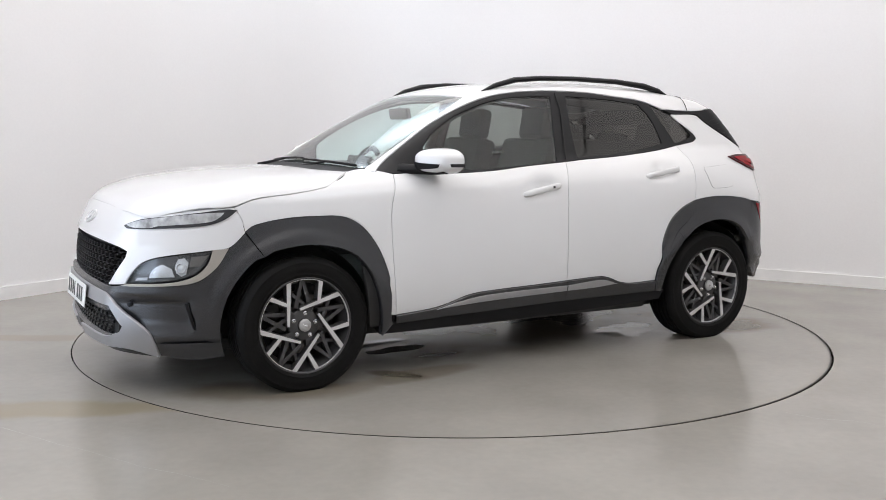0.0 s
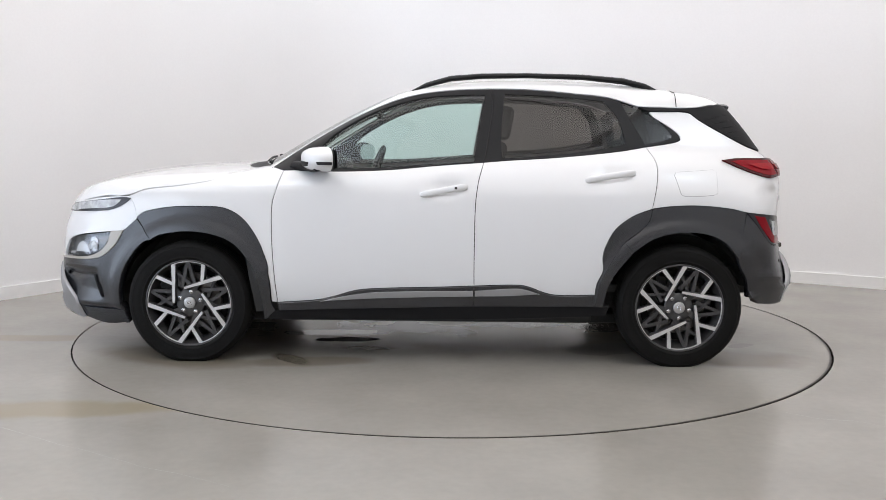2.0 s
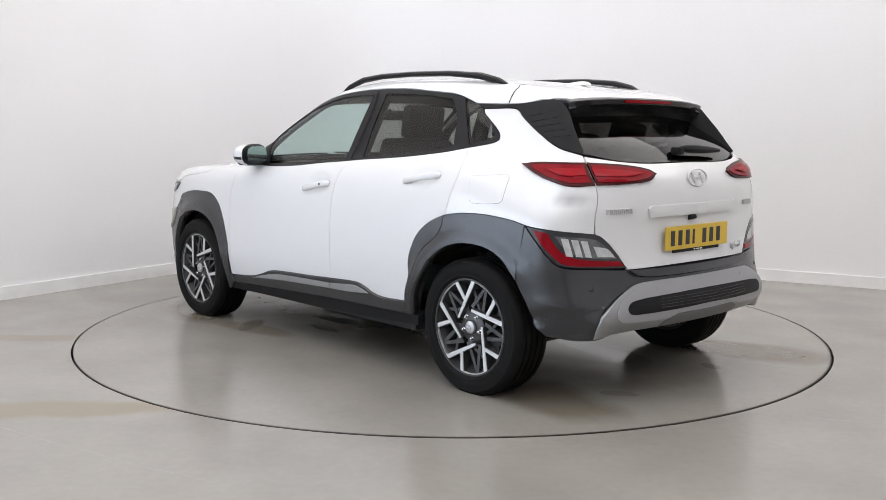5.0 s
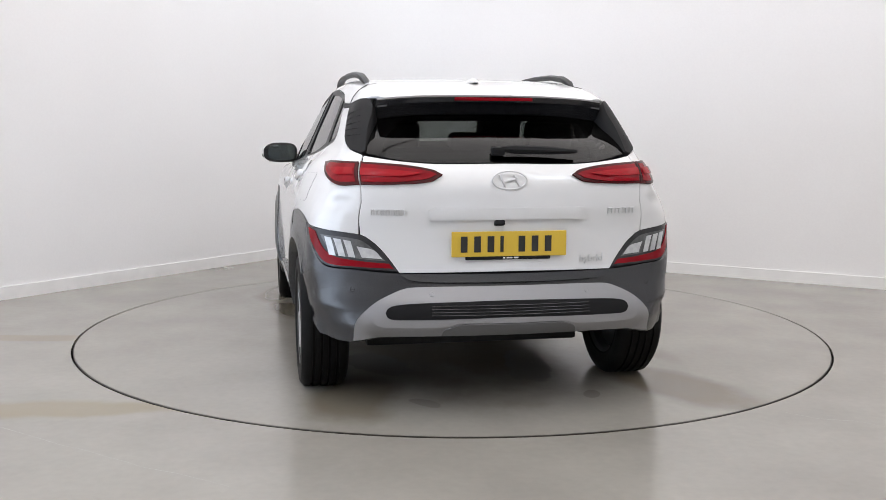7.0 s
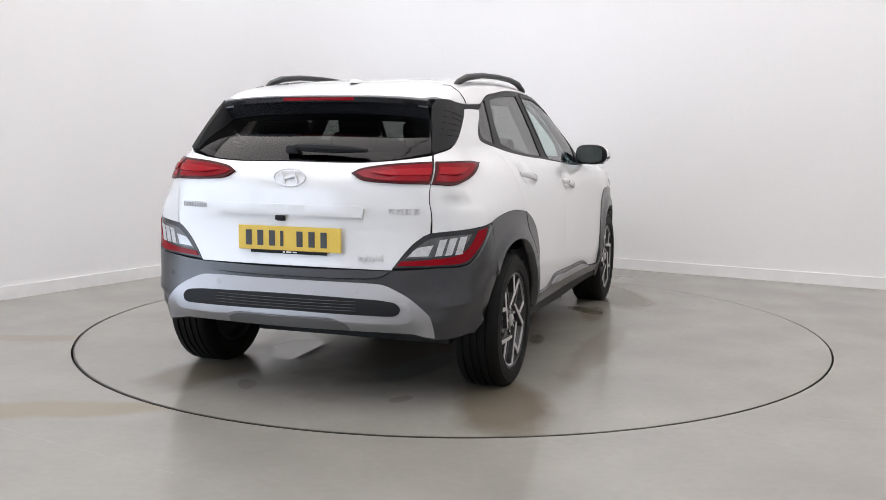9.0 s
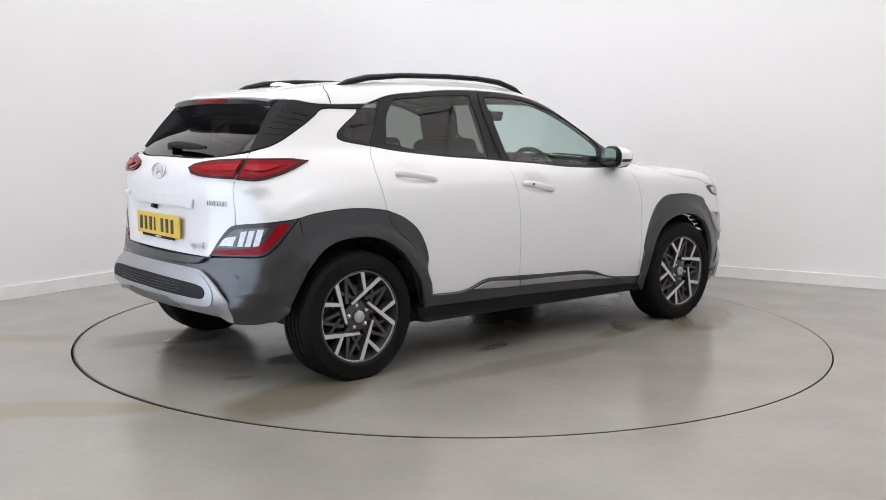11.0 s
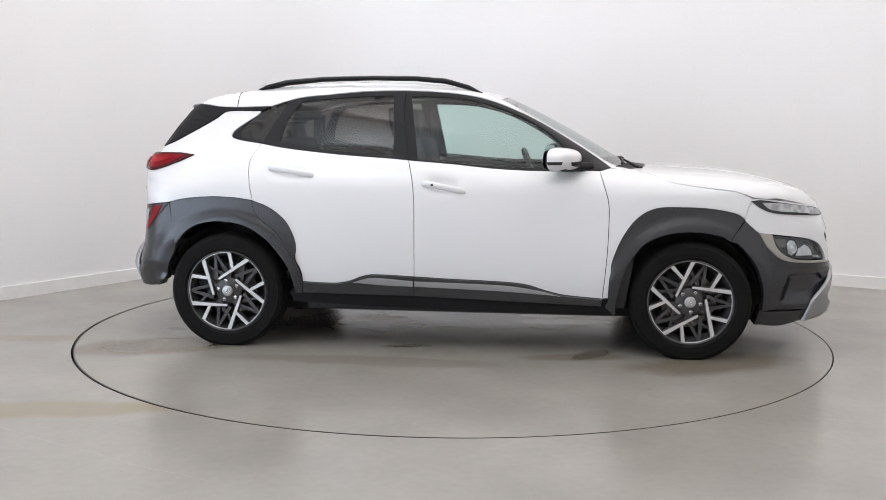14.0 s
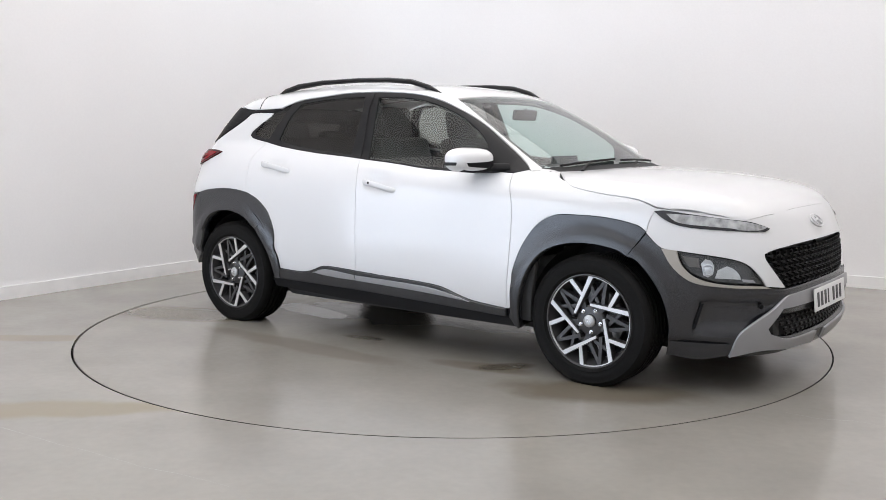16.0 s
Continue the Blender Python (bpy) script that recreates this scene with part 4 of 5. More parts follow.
def build_mirror(car, y):
    def shell_mesh(grow, keep=()):
        bm = bmesh.new()
        bmesh.ops.create_uvsphere(bm, u_segments=72, v_segments=52, radius=1.0)
        for co, no in keep:
            bmesh.ops.bisect_plane(bm, geom=bm.verts[:] + bm.edges[:] + bm.faces[:], plane_co=co, plane_no=no, clear_outer=True)
        for v in bm.verts:
            p = v.co.copy()
            q = Vector([math.copysign(abs(c)**0.66, c) for c in p])
            if q.x < 0:
                q.x *= 0.35
            end = 1 - 0.16 * max(0, q.y)**2
            v.co = Vector((0.115 * q.x * end - 0.022 * q.y, 0.128 * q.y, 0.069 * q.z * end * (1 - 0.12 * max(0, q.x)))) * grow
        bmesh.ops.transform(bm, matrix=pose(0.570, 0.900, 1.088, 0, 0, 14) @ Matrix.Scale(0.95, 4), verts=bm.verts)
        if y < 0:
            bmesh.ops.transform(bm, matrix=Matrix.Diagonal((1, -1, 1, 1)), verts=bm.verts)
        return bm
    shell = part("door_mirror", shell_mesh(1.0), PAINT, car, "white outside mirror with a black base", angle=60)
    part("mirror_skirt", shell_mesh(1.02, [((-0.05, 0, 0), (-1, 0, 0)), ((0, 0, -0.06), (0, 0.10, 1)), ((0, 0.2, -0.42), (0, 0.30, -1)), ((0, 0.38, -0.2), (0, 1, -0.35))]), BLACK, shell, "black lower mirror skirt")
    part("indicator", shell_mesh(1.015, [((-0.12, 0, 0), (-1, 0, 0)), ((0, 0.80, 0), (0, -1, 0)), ((0, 0, -0.08), (0, 0, 1)), ((0, 0, -0.34), (0, 0, -1))]), SMOKE, shell, "smoked indicator lens")
    part("mirror_rim", shell_mesh(1.012, [((-0.22, 0, 0), (1, 0, 0))]), BLACK, shell, "black rim round the mirror glass", angle=60)
    bm = bmesh.new()
    n = 32
    ring = []
    for i in range(n):
        t = 2 * math.pi * i / n
        c, s = math.cos(t), math.sin(t)
        ring.append(bm.verts.new((0, 0.106 * math.copysign(abs(c)**0.6, c), 0.055 * math.copysign(abs(s)**0.6, s))))
    bm.faces.new(ring)
    bmesh.ops.transform(bm, matrix=pose(0.570 - 0.0402, (0.900 - 0.0100) * y, 1.088, 0, 0, 23.75 * y) @ Matrix.Scale(0.95, 4), verts=bm.verts)
    part("mirror_glass", bm, MIRROR, shell, "mirror glass", smooth=False)
    bm = bmesh.new()
    tube(bm, [(0.74, 0.755 * y, 1.045), (0.67, 0.82 * y, 1.046), (0.62, 0.89 * y, 1.044), (0.59, 0.97 * y, 1.044)], [0.042, 0.034, 0.034, 0.024], 12, 0.72)
    part("mirror_arm", bm, BLACK, shell, "black plastic mirror base")


def build_top(car):
    hood = panel("bonnet", both_top(roof_line(NOSE_TOP) + roof_line(HOOD_SIDE)[1:-1] + [(0.965, 0.665), (1.06, 0.45), (1.10, 0.22), (1.11, 0.0)]),
                 PAINT, car, "top", gap=0.0012, label="white bonnet")
    rim = roof_line(NOSE_TOP) + roof_line(HOOD_SIDE)[1:]
    flange = [(a - 0.035 if b < 0.5 else a - 0.02, max(0, b - 0.045)) for a, b in rim] + [(a + (0.006 if b < 0.5 else 0.004), b + (0.0 if b < 0.3 else 0.012)) for a, b in rim[::-1]]
    panel("bonnet_flange", [(max(a, 0.88), b) for a, b in flange], PAINT, car, "top", lift=-0.0045, thick=0.004, step=0.06, gap=0, label="white flange under the bonnet edge")
    panel("bonnet_flange", [(max(a, 0.88), b) for a, b in flange], PAINT, car, "top", lift=-0.0045, thick=0.004, step=0.06, gap=0, right=True, label="white flange under the bonnet edge")
    side = [(0.89, 0.660), (0.70, 0.640), (0.48, 0.598), (0.32, 0.555), (0.25, 0.530)]
    panel("cowl", both_top([(1.105, 0.0), (1.095, 0.22), (1.055, 0.45), (0.96, 0.665), (0.885, 0.665), (0.955, 0.45), (0.995, 0.22), (1.005, 0.0)]), BLACK, car, "top", lift=-0.004, label="black windscreen cowl")
    screen = both_top([(1.01, 0.0), (1.0, 0.22), (0.96, 0.45)] + side + [(0.272, 0.2), (0.28, 0.0)])
    panel("windscreen", screen, SCREEN, car, "top", lift=-0.003, thick=0.005, label="clear windscreen with pale reflections")
    frit_in = both_top([(0.95, 0.0), (0.945, 0.22), (0.915, 0.43), (0.86, 0.605), (0.70, 0.605), (0.48, 0.562), (0.34, 0.522), (0.31, 0.495), (0.325, 0.2), (0.33, 0.0)])
    panel("windscreen_border", screen, BLACK, car, "top", lift=-0.010, thick=0.002, holes=[frit_in], label="black band round the windscreen")
    edge = roof_line(SURROUND_TOP)
    tailing = roof_line(D_UPPER)
    panel("roof", both_top([(0.275, 0.0), (0.267, 0.2), (0.245, 0.535)] + side[-2::-1] + [(0.905, 0.70)] + edge + tailing + [(-1.60, 0.44), (-1.615, 0.28), (-1.625, 0.0)]), PAINT, car, "top", label="white roof")
    lining = both_top([(0.25, 0.0), (0.22, 0.48), (-0.1, 0.52), (-1.2, 0.50), (-1.5, 0.42), (-1.55, 0.0)])
    panel("headliner", lining, LINING, car, "top", lift=-0.045, thick=0.006, label="pale grey roof lining")
    bm = bmesh.new()
    bmesh.ops.create_uvsphere(bm, u_segments=20, v_segments=10, radius=1.0)
    for v in bm.verts:
        v.co = Vector((0.11 * v.co.x, 0.035 * v.co.y * (1 + 0.3 * v.co.x), 0.020 * max(v.co.z, 0) * (1 - 0.6 * v.co.x)))
    bmesh.ops.transform(bm, matrix=pose(-1.18, 0, 1.478), verts=bm.verts)
    part("aerial", bm, PAINT, car, "low white aerial fin", angle=60)
    # wipers
    for y0, y1 in ((0.05, 0.60), (-0.55, 0.0)):
        bm = bmesh.new()
        pts = []
        for i in range(7):
            u = i / 6
            yy = y0 + (y1 - y0) * u
            xx = 0.985 - 0.16 * yy * yy - 0.015 * u
            z = draped([(xx, yy)], "top")[0][2]
            pts.append((xx, yy, z + 0.009))
        tube(bm, pts, 0.0065, 6)
        w = part("wiper", bm, BLACK, car, "black windscreen wiper")
        bm = bmesh.new()
        tube(bm, [(1.05, y0 + 0.03, 1.030), (1.02, y0 + 0.10, 1.045), pts[3]], [0.012, 0.009, 0.006], 8)
        part("wiper_arm", bm, BLACK, w)


def plate(car, m, mat, label):
    bm = bmesh.new()
    box(bm, (0.52, 0.006, 0.111), None, 0.002, 1)
    ob = part("number_plate", bm, mat, car, label)
    ob.matrix_basis = m
    for x in (-0.205, -0.145, -0.085, -0.035, 0.055, 0.115, 0.175):
        bm = bmesh.new()
        box(bm, (0.015 if x == -0.035 else 0.030, 0.002, 0.070), pose(x, -0.0042, 0))
        part("bar", bm, INK, ob, smooth=False)
    return ob


def front_form(s, z):
    """Hollow cheeks under a ledge, and a set-back lower edge."""
    s = np.where(s > 2.7, 5.4 - s, s)
    cheek = ease(1.80, 1.835, s - 0.25 * (z - 0.40)) * (1 - ease(2.05, 2.22, s)) * ease(0.29, 0.37, z) * (1 - ease(0.462, 0.484, z))
    low = (1 - ease(0.258, 0.280, z)) * (1 - ease(1.93, 1.99, s))
    return 0.030 * cheek + 0.022 * low + arch_step(1.302)(s, z)


def rear_form(s, z):
    """A scooped corner above a lower ledge."""
    s = np.where(s < -2.7, -5.4 - s, s)
    side = ease(-2.30, -2.05, s)
    return 0.020 * side * ease(0.408, 0.426, z + 0.10 * (s + 1.85)) * (1 - ease(0.50, 0.66, z)) - 0.006 * side * (1 - ease(0.36, 0.42, z)) + arch_step(-1.302)(s, z) + tuck(s, z)


def tuck(s, z):
    """The lower tail curls under between the corners."""
    s = np.where(s < -2.7, -5.4 - s, s)
    return 0.045 * ease(0.415, 0.335, z) * ease(-1.93, -2.05, s)


def set_in(s, z):
    """The rear window sinks in under the spoiler, between the fins."""
    return 0.085 * ease(1.12, 1.39, z)


def build_nose(car):
    nose = panel("front_panel", both(NOSE_TOP + [(1.60, 0.84), (1.581, 0.770), (1.65, 0.706),
                       (1.722, 0.695), (1.925, 0.668), (2.015, 0.640), (2.07, 0.585), (2.105, 0.534), (2.22, 0.520), (2.158, 0.585), (2.10, 0.660), (2.095, 0.684), (2.13, 0.697), (2.206, 0.708), (2.404, 0.716), (2.7, 0.718)]),
                 PAINT, car, gap=0.0005, label="white front panel between the lamps")
    grille = panel("grille", both([(2.09, 0.690), (2.206, 0.716), (2.404, 0.724), (2.7, 0.726), (2.7, 0.515), (2.225, 0.510), (2.15, 0.585), (2.09, 0.665)]), BLACK, car, lift=-0.035, thick=0.005, label="black grille with scaled mesh")
    # scaled mesh: rows of small hoods
    row = 0
    z = 0.535
    while z < 0.712:
        s = 2.12 + (0.028 if row % 2 else 0.0)
        while s < 3.30:
            lo = 2.235 - (z - 0.51) * 0.9
            if lo < s < 5.4 - lo:
                q = on_skin(s, z, -0.012)
                n = Vector(skin_normals(np.array([q]))[0])
                bm = bmesh.new()
                side = Vector((0, 0, 1)).cross(n).normalized()
                w, h = 0.020, 0.014
                ring = [q + side * a * w + Vector((0, 0, 1)) * b * h for a, b in ((-1, -0.5), (-0.75, 0.7), (0, 1), (0.75, 0.7), (1, -0.5), (0, -1.0))]
                front = [bm.verts.new(v) for v in ring]
                back = [bm.verts.new(v - n * 0.022 + Vector((0, 0, 0.006))) for v in ring]
                inner = [bm.verts.new(q + (v - q) * 0.62 - n * 0.004) for v in ring]
                pit = [bm.verts.new(q + (v - q) * 0.5 - n * 0.018) for v in ring]
                for i in range(6):
                    j = (i + 1) % 6
                    bm.faces.new((front[i], front[j], inner[j], inner[i]))
                    bm.faces.new((front[i], back[i], back[j], front[j]))
                    bm.faces.new((inner[i], inner[j], pit[j], pit[i]))
                bm.faces.new(pit)
                part("scale", bm, GLOSS, grille, smooth=False)
            s += 0.056
        z += 0.030
        row += 1
    low_hole = both([(2.7, 0.395), (2.24, 0.398), (2.185, 0.405), (2.115, 0.345), (2.135, 0.315), (2.23, 0.284), (2.556, 0.274), (2.7, 0.270)])
    bumper = panel("front_bumper", both([(2.7, 0.520), (2.45, 0.517), (2.22, 0.513), (2.105, 0.527), (1.92, 0.534), (1.787, 0.553), (1.704, 0.618), (1.652, 0.700), (1.581, 0.765), (1.497, 0.655),
                                         (1.541, 0.641), (1.623, 0.549), (1.672, 0.455), (1.701, 0.329), (1.690, 0.183), (1.836, 0.170), (1.963, 0.198), (2.26, 0.215), (2.54, 0.205), (2.7, 0.200)]),
                   CLAD, car, lift=0.006, thick=0.05, step=0.02, gap=0.0012, holes=[low_hole], carve=front_form, label="dark grey plastic front bumper")
    low = panel("lower_grille", both([(2.7, 0.41), (2.24, 0.41), (2.17, 0.415), (2.10, 0.345), (2.12, 0.30), (2.23, 0.27), (2.556, 0.26), (2.7, 0.255)]), BLACK, bumper, lift=-0.03, thick=0.004, label="black lower grille")
    for r, z in enumerate((0.295, 0.322, 0.349, 0.376)):
        s = 2.20 + (0.02 if r % 2 else 0)
        while s < 3.22:
            if s > 2.235 - (z - 0.27) * 0.7 and s < 5.4 - 2.235 + (z - 0.27) * 0.7:
                q = on_skin(s, z, -0.014)
                n = Vector(skin_normals(np.array([q]))[0])
                bm = bmesh.new()
                box(bm, (0.012, 0.034, 0.016), Matrix.Translation(q) @ n.to_track_quat("X", "Z").to_matrix().to_4x4(), 0.004, 1)
                part("mesh_bar", bm, GLOSS, low, smooth=False)
            s += 0.052
    panel("skid_plate", both([(2.232, 0.486), (2.150, 0.442), (1.993, 0.320), (1.962, 0.203), (2.10, 0.236), (2.26, 0.228), (2.54, 0.214), (2.7, 0.208), (2.7, 0.263), (2.556, 0.272), (2.236, 0.281), (2.130, 0.313), (2.112, 0.341), (2.185, 0.425)]),
          SILVER, bumper, lift=0.018, thick=0.02, label="satin silver skid plate with upswept ends")
    plate(car, pose(2.192, 0, 0.432, -6, 0, 90), WHITE_PLATE, "white front number plate with dark bars")
    for right in (False, True):
        y = -1 if right else 1
        house = panel("headlamp", [(2.095, 0.541), (2.07, 0.583), (2.015, 0.638), (1.925, 0.665), (1.722, 0.692), (1.750, 0.632), (1.803, 0.582), (1.896, 0.554)], HOUSING, car, lift=-0.028, thick=0.004, label="headlamp with clear lens over a dark housing", right=right)
        panel("lamp_lens", [(2.095, 0.541), (2.07, 0.583), (2.015, 0.638), (1.925, 0.665), (1.722, 0.692), (1.750, 0.632), (1.803, 0.582), (1.896, 0.554)], LENS, house, lift=0.004, thick=0.03, label="clear lamp lens", right=right)
        q = on_skin(1.853, 0.612, -0.014)
        n = Vector(skin_normals(np.array([q]))[0])
        bm = bmesh.new()
        lathe(bm, [(0.024, -0.012), (0.026, 0.004), (0.023, 0.006), (0.020, -0.004), (0.015, 0.000), (0.008, 0.005), (0.001, 0.006)], 28)
        m = Matrix.Translation(q) @ n.to_track_quat("Y", "Z").to_matrix().to_4x4()
        if right:
            m = Matrix.Diagonal((1, -1, 1, 1)) @ m
        bmesh.ops.transform(bm, matrix=m, verts=bm.verts)
        part("projector", bm, REFLECTOR, house, "round bright projector")
        panel("projector_bezel", [(1.821, 0.639), (1.840, 0.662), (1.867, 0.656), (1.881, 0.628), (1.877, 0.589), (1.854, 0.572), (1.832, 0.583)], REFLECTOR, house, lift=-0.020, thick=0.006, dome=0.006, label="bright bezel round the projector", right=right)
        panel("reflector_bowl", [(1.893, 0.611), (1.933, 0.632), (1.960, 0.621), (1.989, 0.591), (1.995, 0.565), (1.881, 0.570)], REFLECTOR, house, lift=-0.018, thick=0.006, dome=0.006, label="bright reflector", right=right)
        panel("reflector_strip", [(1.997, 0.571), (2.050, 0.568), (2.064, 0.549), (2.002, 0.554)], CELL, house, lift=-0.016, thick=0.004, label="narrow bright reflector", right=right)
        panel("reflector_side", [(1.735, 0.674), (1.813, 0.665), (1.821, 0.617), (1.772, 0.619)], STEEL, house, lift=-0.020, thick=0.004, label="grey streaked reflector", right=right)
        panel("lamp_trim", [(1.652, 0.702), (1.722, 0.697), (1.745, 0.630), (1.800, 0.578), (1.896, 0.550), (2.098, 0.537), (2.125, 0.524), (1.92, 0.532), (1.787, 0.552), (1.703, 0.618)], BEIGE, car, lift=0.013, thick=0.02,
              label="champagne trim under the headlamp", right=right)
        d = panel("running_lamp", [(1.614, 0.873), (1.659, 0.878), (1.778, 0.864), (1.916, 0.846), (2.037, 0.830), (2.111, 0.808), (2.142, 0.796), (2.118, 0.785), (1.930, 0.792), (1.763, 0.804), (1.698, 0.819), (1.652, 0.843)], SMOKE, car, lift=0.005, thick=0.014, gap=0.0,
                  label="slim dark running lamp with a pale light guide", right=right)
        panel("light_guide", [(1.672, 0.862), (1.794, 0.855), (1.924, 0.840), (2.036, 0.823), (2.121, 0.800), (2.072, 0.793), (1.981, 0.797), (1.964, 0.803), (1.882, 0.811), (1.722, 0.828)], PALE_LAMP, d, lift=0.0065, thick=0.003, gap=-0.003, label="pale light guide", right=right)
        # vertical air slot and crease in the bumper corner
        panel("air_slot", [(1.826, 0.456), (1.842, 0.456), (1.815, 0.330), (1.800, 0.325)], BLACK, bumper, lift=0.004, thick=0.01, label="narrow black air slot", right=right)
        panel("valance", [(1.700, 0.262), (1.690, 0.186), (1.836, 0.173), (1.955, 0.200), (1.968, 0.262)], CLAD, bumper, lift=-0.002, thick=0.01, label="dark grey lower valance", right=right)
        q = on_skin(2.09, 0.440, -0.012)
        bm = bmesh.new()
        lathe(bm, [(0.011, -0.004), (0.011, 0.002), (0.009, 0.003), (0.001, 0.003)], 16)
        bmesh.ops.transform(bm, matrix=Matrix.Translation((q.x, q.y * y, q.z)) @ Vector((0.85, 0.5 * y, 0)).to_track_quat("Y", "Z").to_matrix().to_4x4(), verts=bm.verts)
        part("parking_sensor", bm, BLACK, bumper)
    emblem(nose, on_skin(2.7, 0.800, 0.004), Vector((1, 0, 0.95)), 0.15)


def emblem(parent, at, normal, width):
    """A plain chrome oval with three strokes."""
    m = Matrix.Translation(at) @ normal.normalized().to_track_quat("Y", "Z").to_matrix().to_4x4()
    bm = bmesh.new()
    n, k = 48, 6
    w, h, t = width / 2, width / 3.9, 0.0034
    rings = []
    for i in range(n):
        a = 2 * math.pi * i / n
        c = Vector((w * math.cos(a), 0, h * math.sin(a)))
        d = Vector((math.cos(a) / w, 0, math.sin(a) / h)).normalized()
        rings.append([bm.verts.new(c + d * t * math.cos(2 * math.pi * j / k) + Vector((0, 0.006 * math.sin(2 * math.pi * j / k), 0))) for j in range(k)])
    for i in range(n):
        for j in range(k):
            bm.faces.new((rings[i][j], rings[i][(j + 1) % k], rings[(i + 1) % n][(j + 1) % k], rings[(i + 1) % n][j]))
    for x in (-0.42, 0.42):
        box(bm, (width * 0.065, 0.010, h * 1.45), pose(x * w, 0, 0, 0, 24, 0), 0.003)
    box(bm, (w * 0.9, 0.010, h * 0.22), pose(0, 0, 0, 0, 14, 0), 0.003)
    bmesh.ops.transform(bm, matrix=m, verts=bm.verts)
    part("emblem", bm, BADGE, parent, "oval chrome emblem")


def build_tail(car):
    gate = panel("tailgate", both([(-2.7, 0.627), (-2.108, 0.624), (-2.004, 0.744), (-1.935, 0.790)] + GATE_SEAM[-2:0:-1] + [(-1.872, 1.130), (-2.057, 1.108), (-2.26, 1.097), (-2.7, 1.099)]), PAINT, car, label="white tailgate")
    rear = both([(-2.7, 1.103), (-2.26, 1.101), (-2.057, 1.112), (-1.868, 1.143), (-1.812, 1.243), (-1.755, 1.333), (-1.70, 1.373), (-2.0, 1.384), (-2.7, 1.392)])
    clear_in = both([(-2.7, 1.125), (-2.26, 1.123), (-2.075, 1.133), (-1.935, 1.157), (-1.90, 1.24), (-1.88, 1.335), (-2.1, 1.345), (-2.7, 1.352)])
    panel("rear_window", rear, REAR_GLASS, gate, lift=-0.004, thick=0.005, carve=set_in, label="dark tinted rear window")
    panel("rear_window_border", rear, BLACK, gate, lift=-0.012, thick=0.002, carve=set_in, holes=[clear_in], label="black band round the rear window")
    # roof spoiler
    bm = bmesh.new()
    rows = []
    n = 24
    for i in range(n + 1):
        yy = -0.535 + 1.07 * i / n
        e = abs(yy) / 0.535
        back = -1.655 + 0.05 * e**3
        z = 1.408 - 0.03 * yy * yy
        prof = [(-1.50, z + 0.004), (back + 0.008, z - 0.006), (back, z - 0.012), (back + 0.012, z - 0.036), (-1.60, z - 0.044), (-1.54, z - 0.105), (-1.42, z - 0.10), (-1.42, z - 0.02)]
        rows.append([bm.verts.new((a, yy, b - 0.012 * e**4)) for a, b in prof])
    for a, b in zip(rows, rows[1:]):
        for k in range(len(a) - 1):
            bm.faces.new((a[k], a[k + 1], b[k + 1], b[k]))
    bm.faces.new(rows[0])
    bm.faces.new(rows[-1])
    spoiler = part("spoiler", bm, CLAD, car, "dark underside of the roof spoiler")
    bm = bmesh.new()
    box(bm, (0.03, 0.37, 0.016), pose(-1.640, 0, 1.385), 0.005)
    part("brake_lamp", bm, RED, spoiler, "slim red brake lamp")
    # upper lamps: one part on the body, one on the tailgate
    for right in (False, True):
        kw = dict(right=right)
        a = panel("tail_lamp", [(-1.550, 1.090), (-1.657, 1.101), (-1.878, 1.100), (-1.930, 1.003), (-1.825, 0.997), (-1.721, 1.020), (-1.629, 1.054)], RED_DARK, car, lift=0.010, thick=0.016, label="red tail lamp", **kw)
        panel("lens", [(-1.600, 1.084), (-1.68, 1.091), (-1.868, 1.090), (-1.910, 1.014), (-1.826, 1.009), (-1.73, 1.030), (-1.66, 1.056)], RED, a, lift=0.012, thick=0.003, dome=0.004, label="bright red lens", **kw)
        b = panel("tail_lamp", [(-1.884, 1.100), (-2.091, 1.088), (-2.25, 1.068), (-2.305, 1.048), (-2.25, 1.018), (-2.10, 1.006), (-1.935, 1.003)], RED_DARK, gate, lift=0.010, thick=0.016, label="red tail lamp", **kw)
        panel("lens", [(-1.898, 1.090), (-2.085, 1.078), (-2.24, 1.060), (-2.275, 1.048), (-2.235, 1.030), (-2.10, 1.016), (-1.938, 1.014)], RED, b, lift=0.012, thick=0.003, dome=0.004, label="bright red lens", **kw)
        panel("light_bar", [(-1.700, 1.066), (-1.780, 1.071), (-1.872, 1.070), (-1.886, 1.044), (-1.790, 1.041)], RED_BRIGHT, a, lift=0.0166, thick=0.001, gap=0.0, label="brighter red light bar in the lens", **kw)
        panel("light_bar", [(-1.908, 1.069), (-2.06, 1.062), (-2.20, 1.050), (-2.10, 1.038), (-1.925, 1.041)], RED_BRIGHT, b, lift=0.0166, thick=0.001, gap=0.0, label="brighter red light bar in the lens", **kw)
        c = panel("lower_lamp", LAMP_LOW, SMOKE, car, lift=0.002, thick=0.02, label="lower rear lamp in a dark housing", **kw)
        panel("reflector_strip", [(-1.672, 0.810), (-1.735, 0.800), (-1.787, 0.724), (-1.840, 0.692), (-1.935, 0.677), (-2.062, 0.667), (-2.085, 0.642), (-1.93, 0.647), (-1.805, 0.659), (-1.752, 0.700), (-1.70, 0.760)], RED, c, lift=0.006, thick=0.004, label="red reflector strip", **kw)
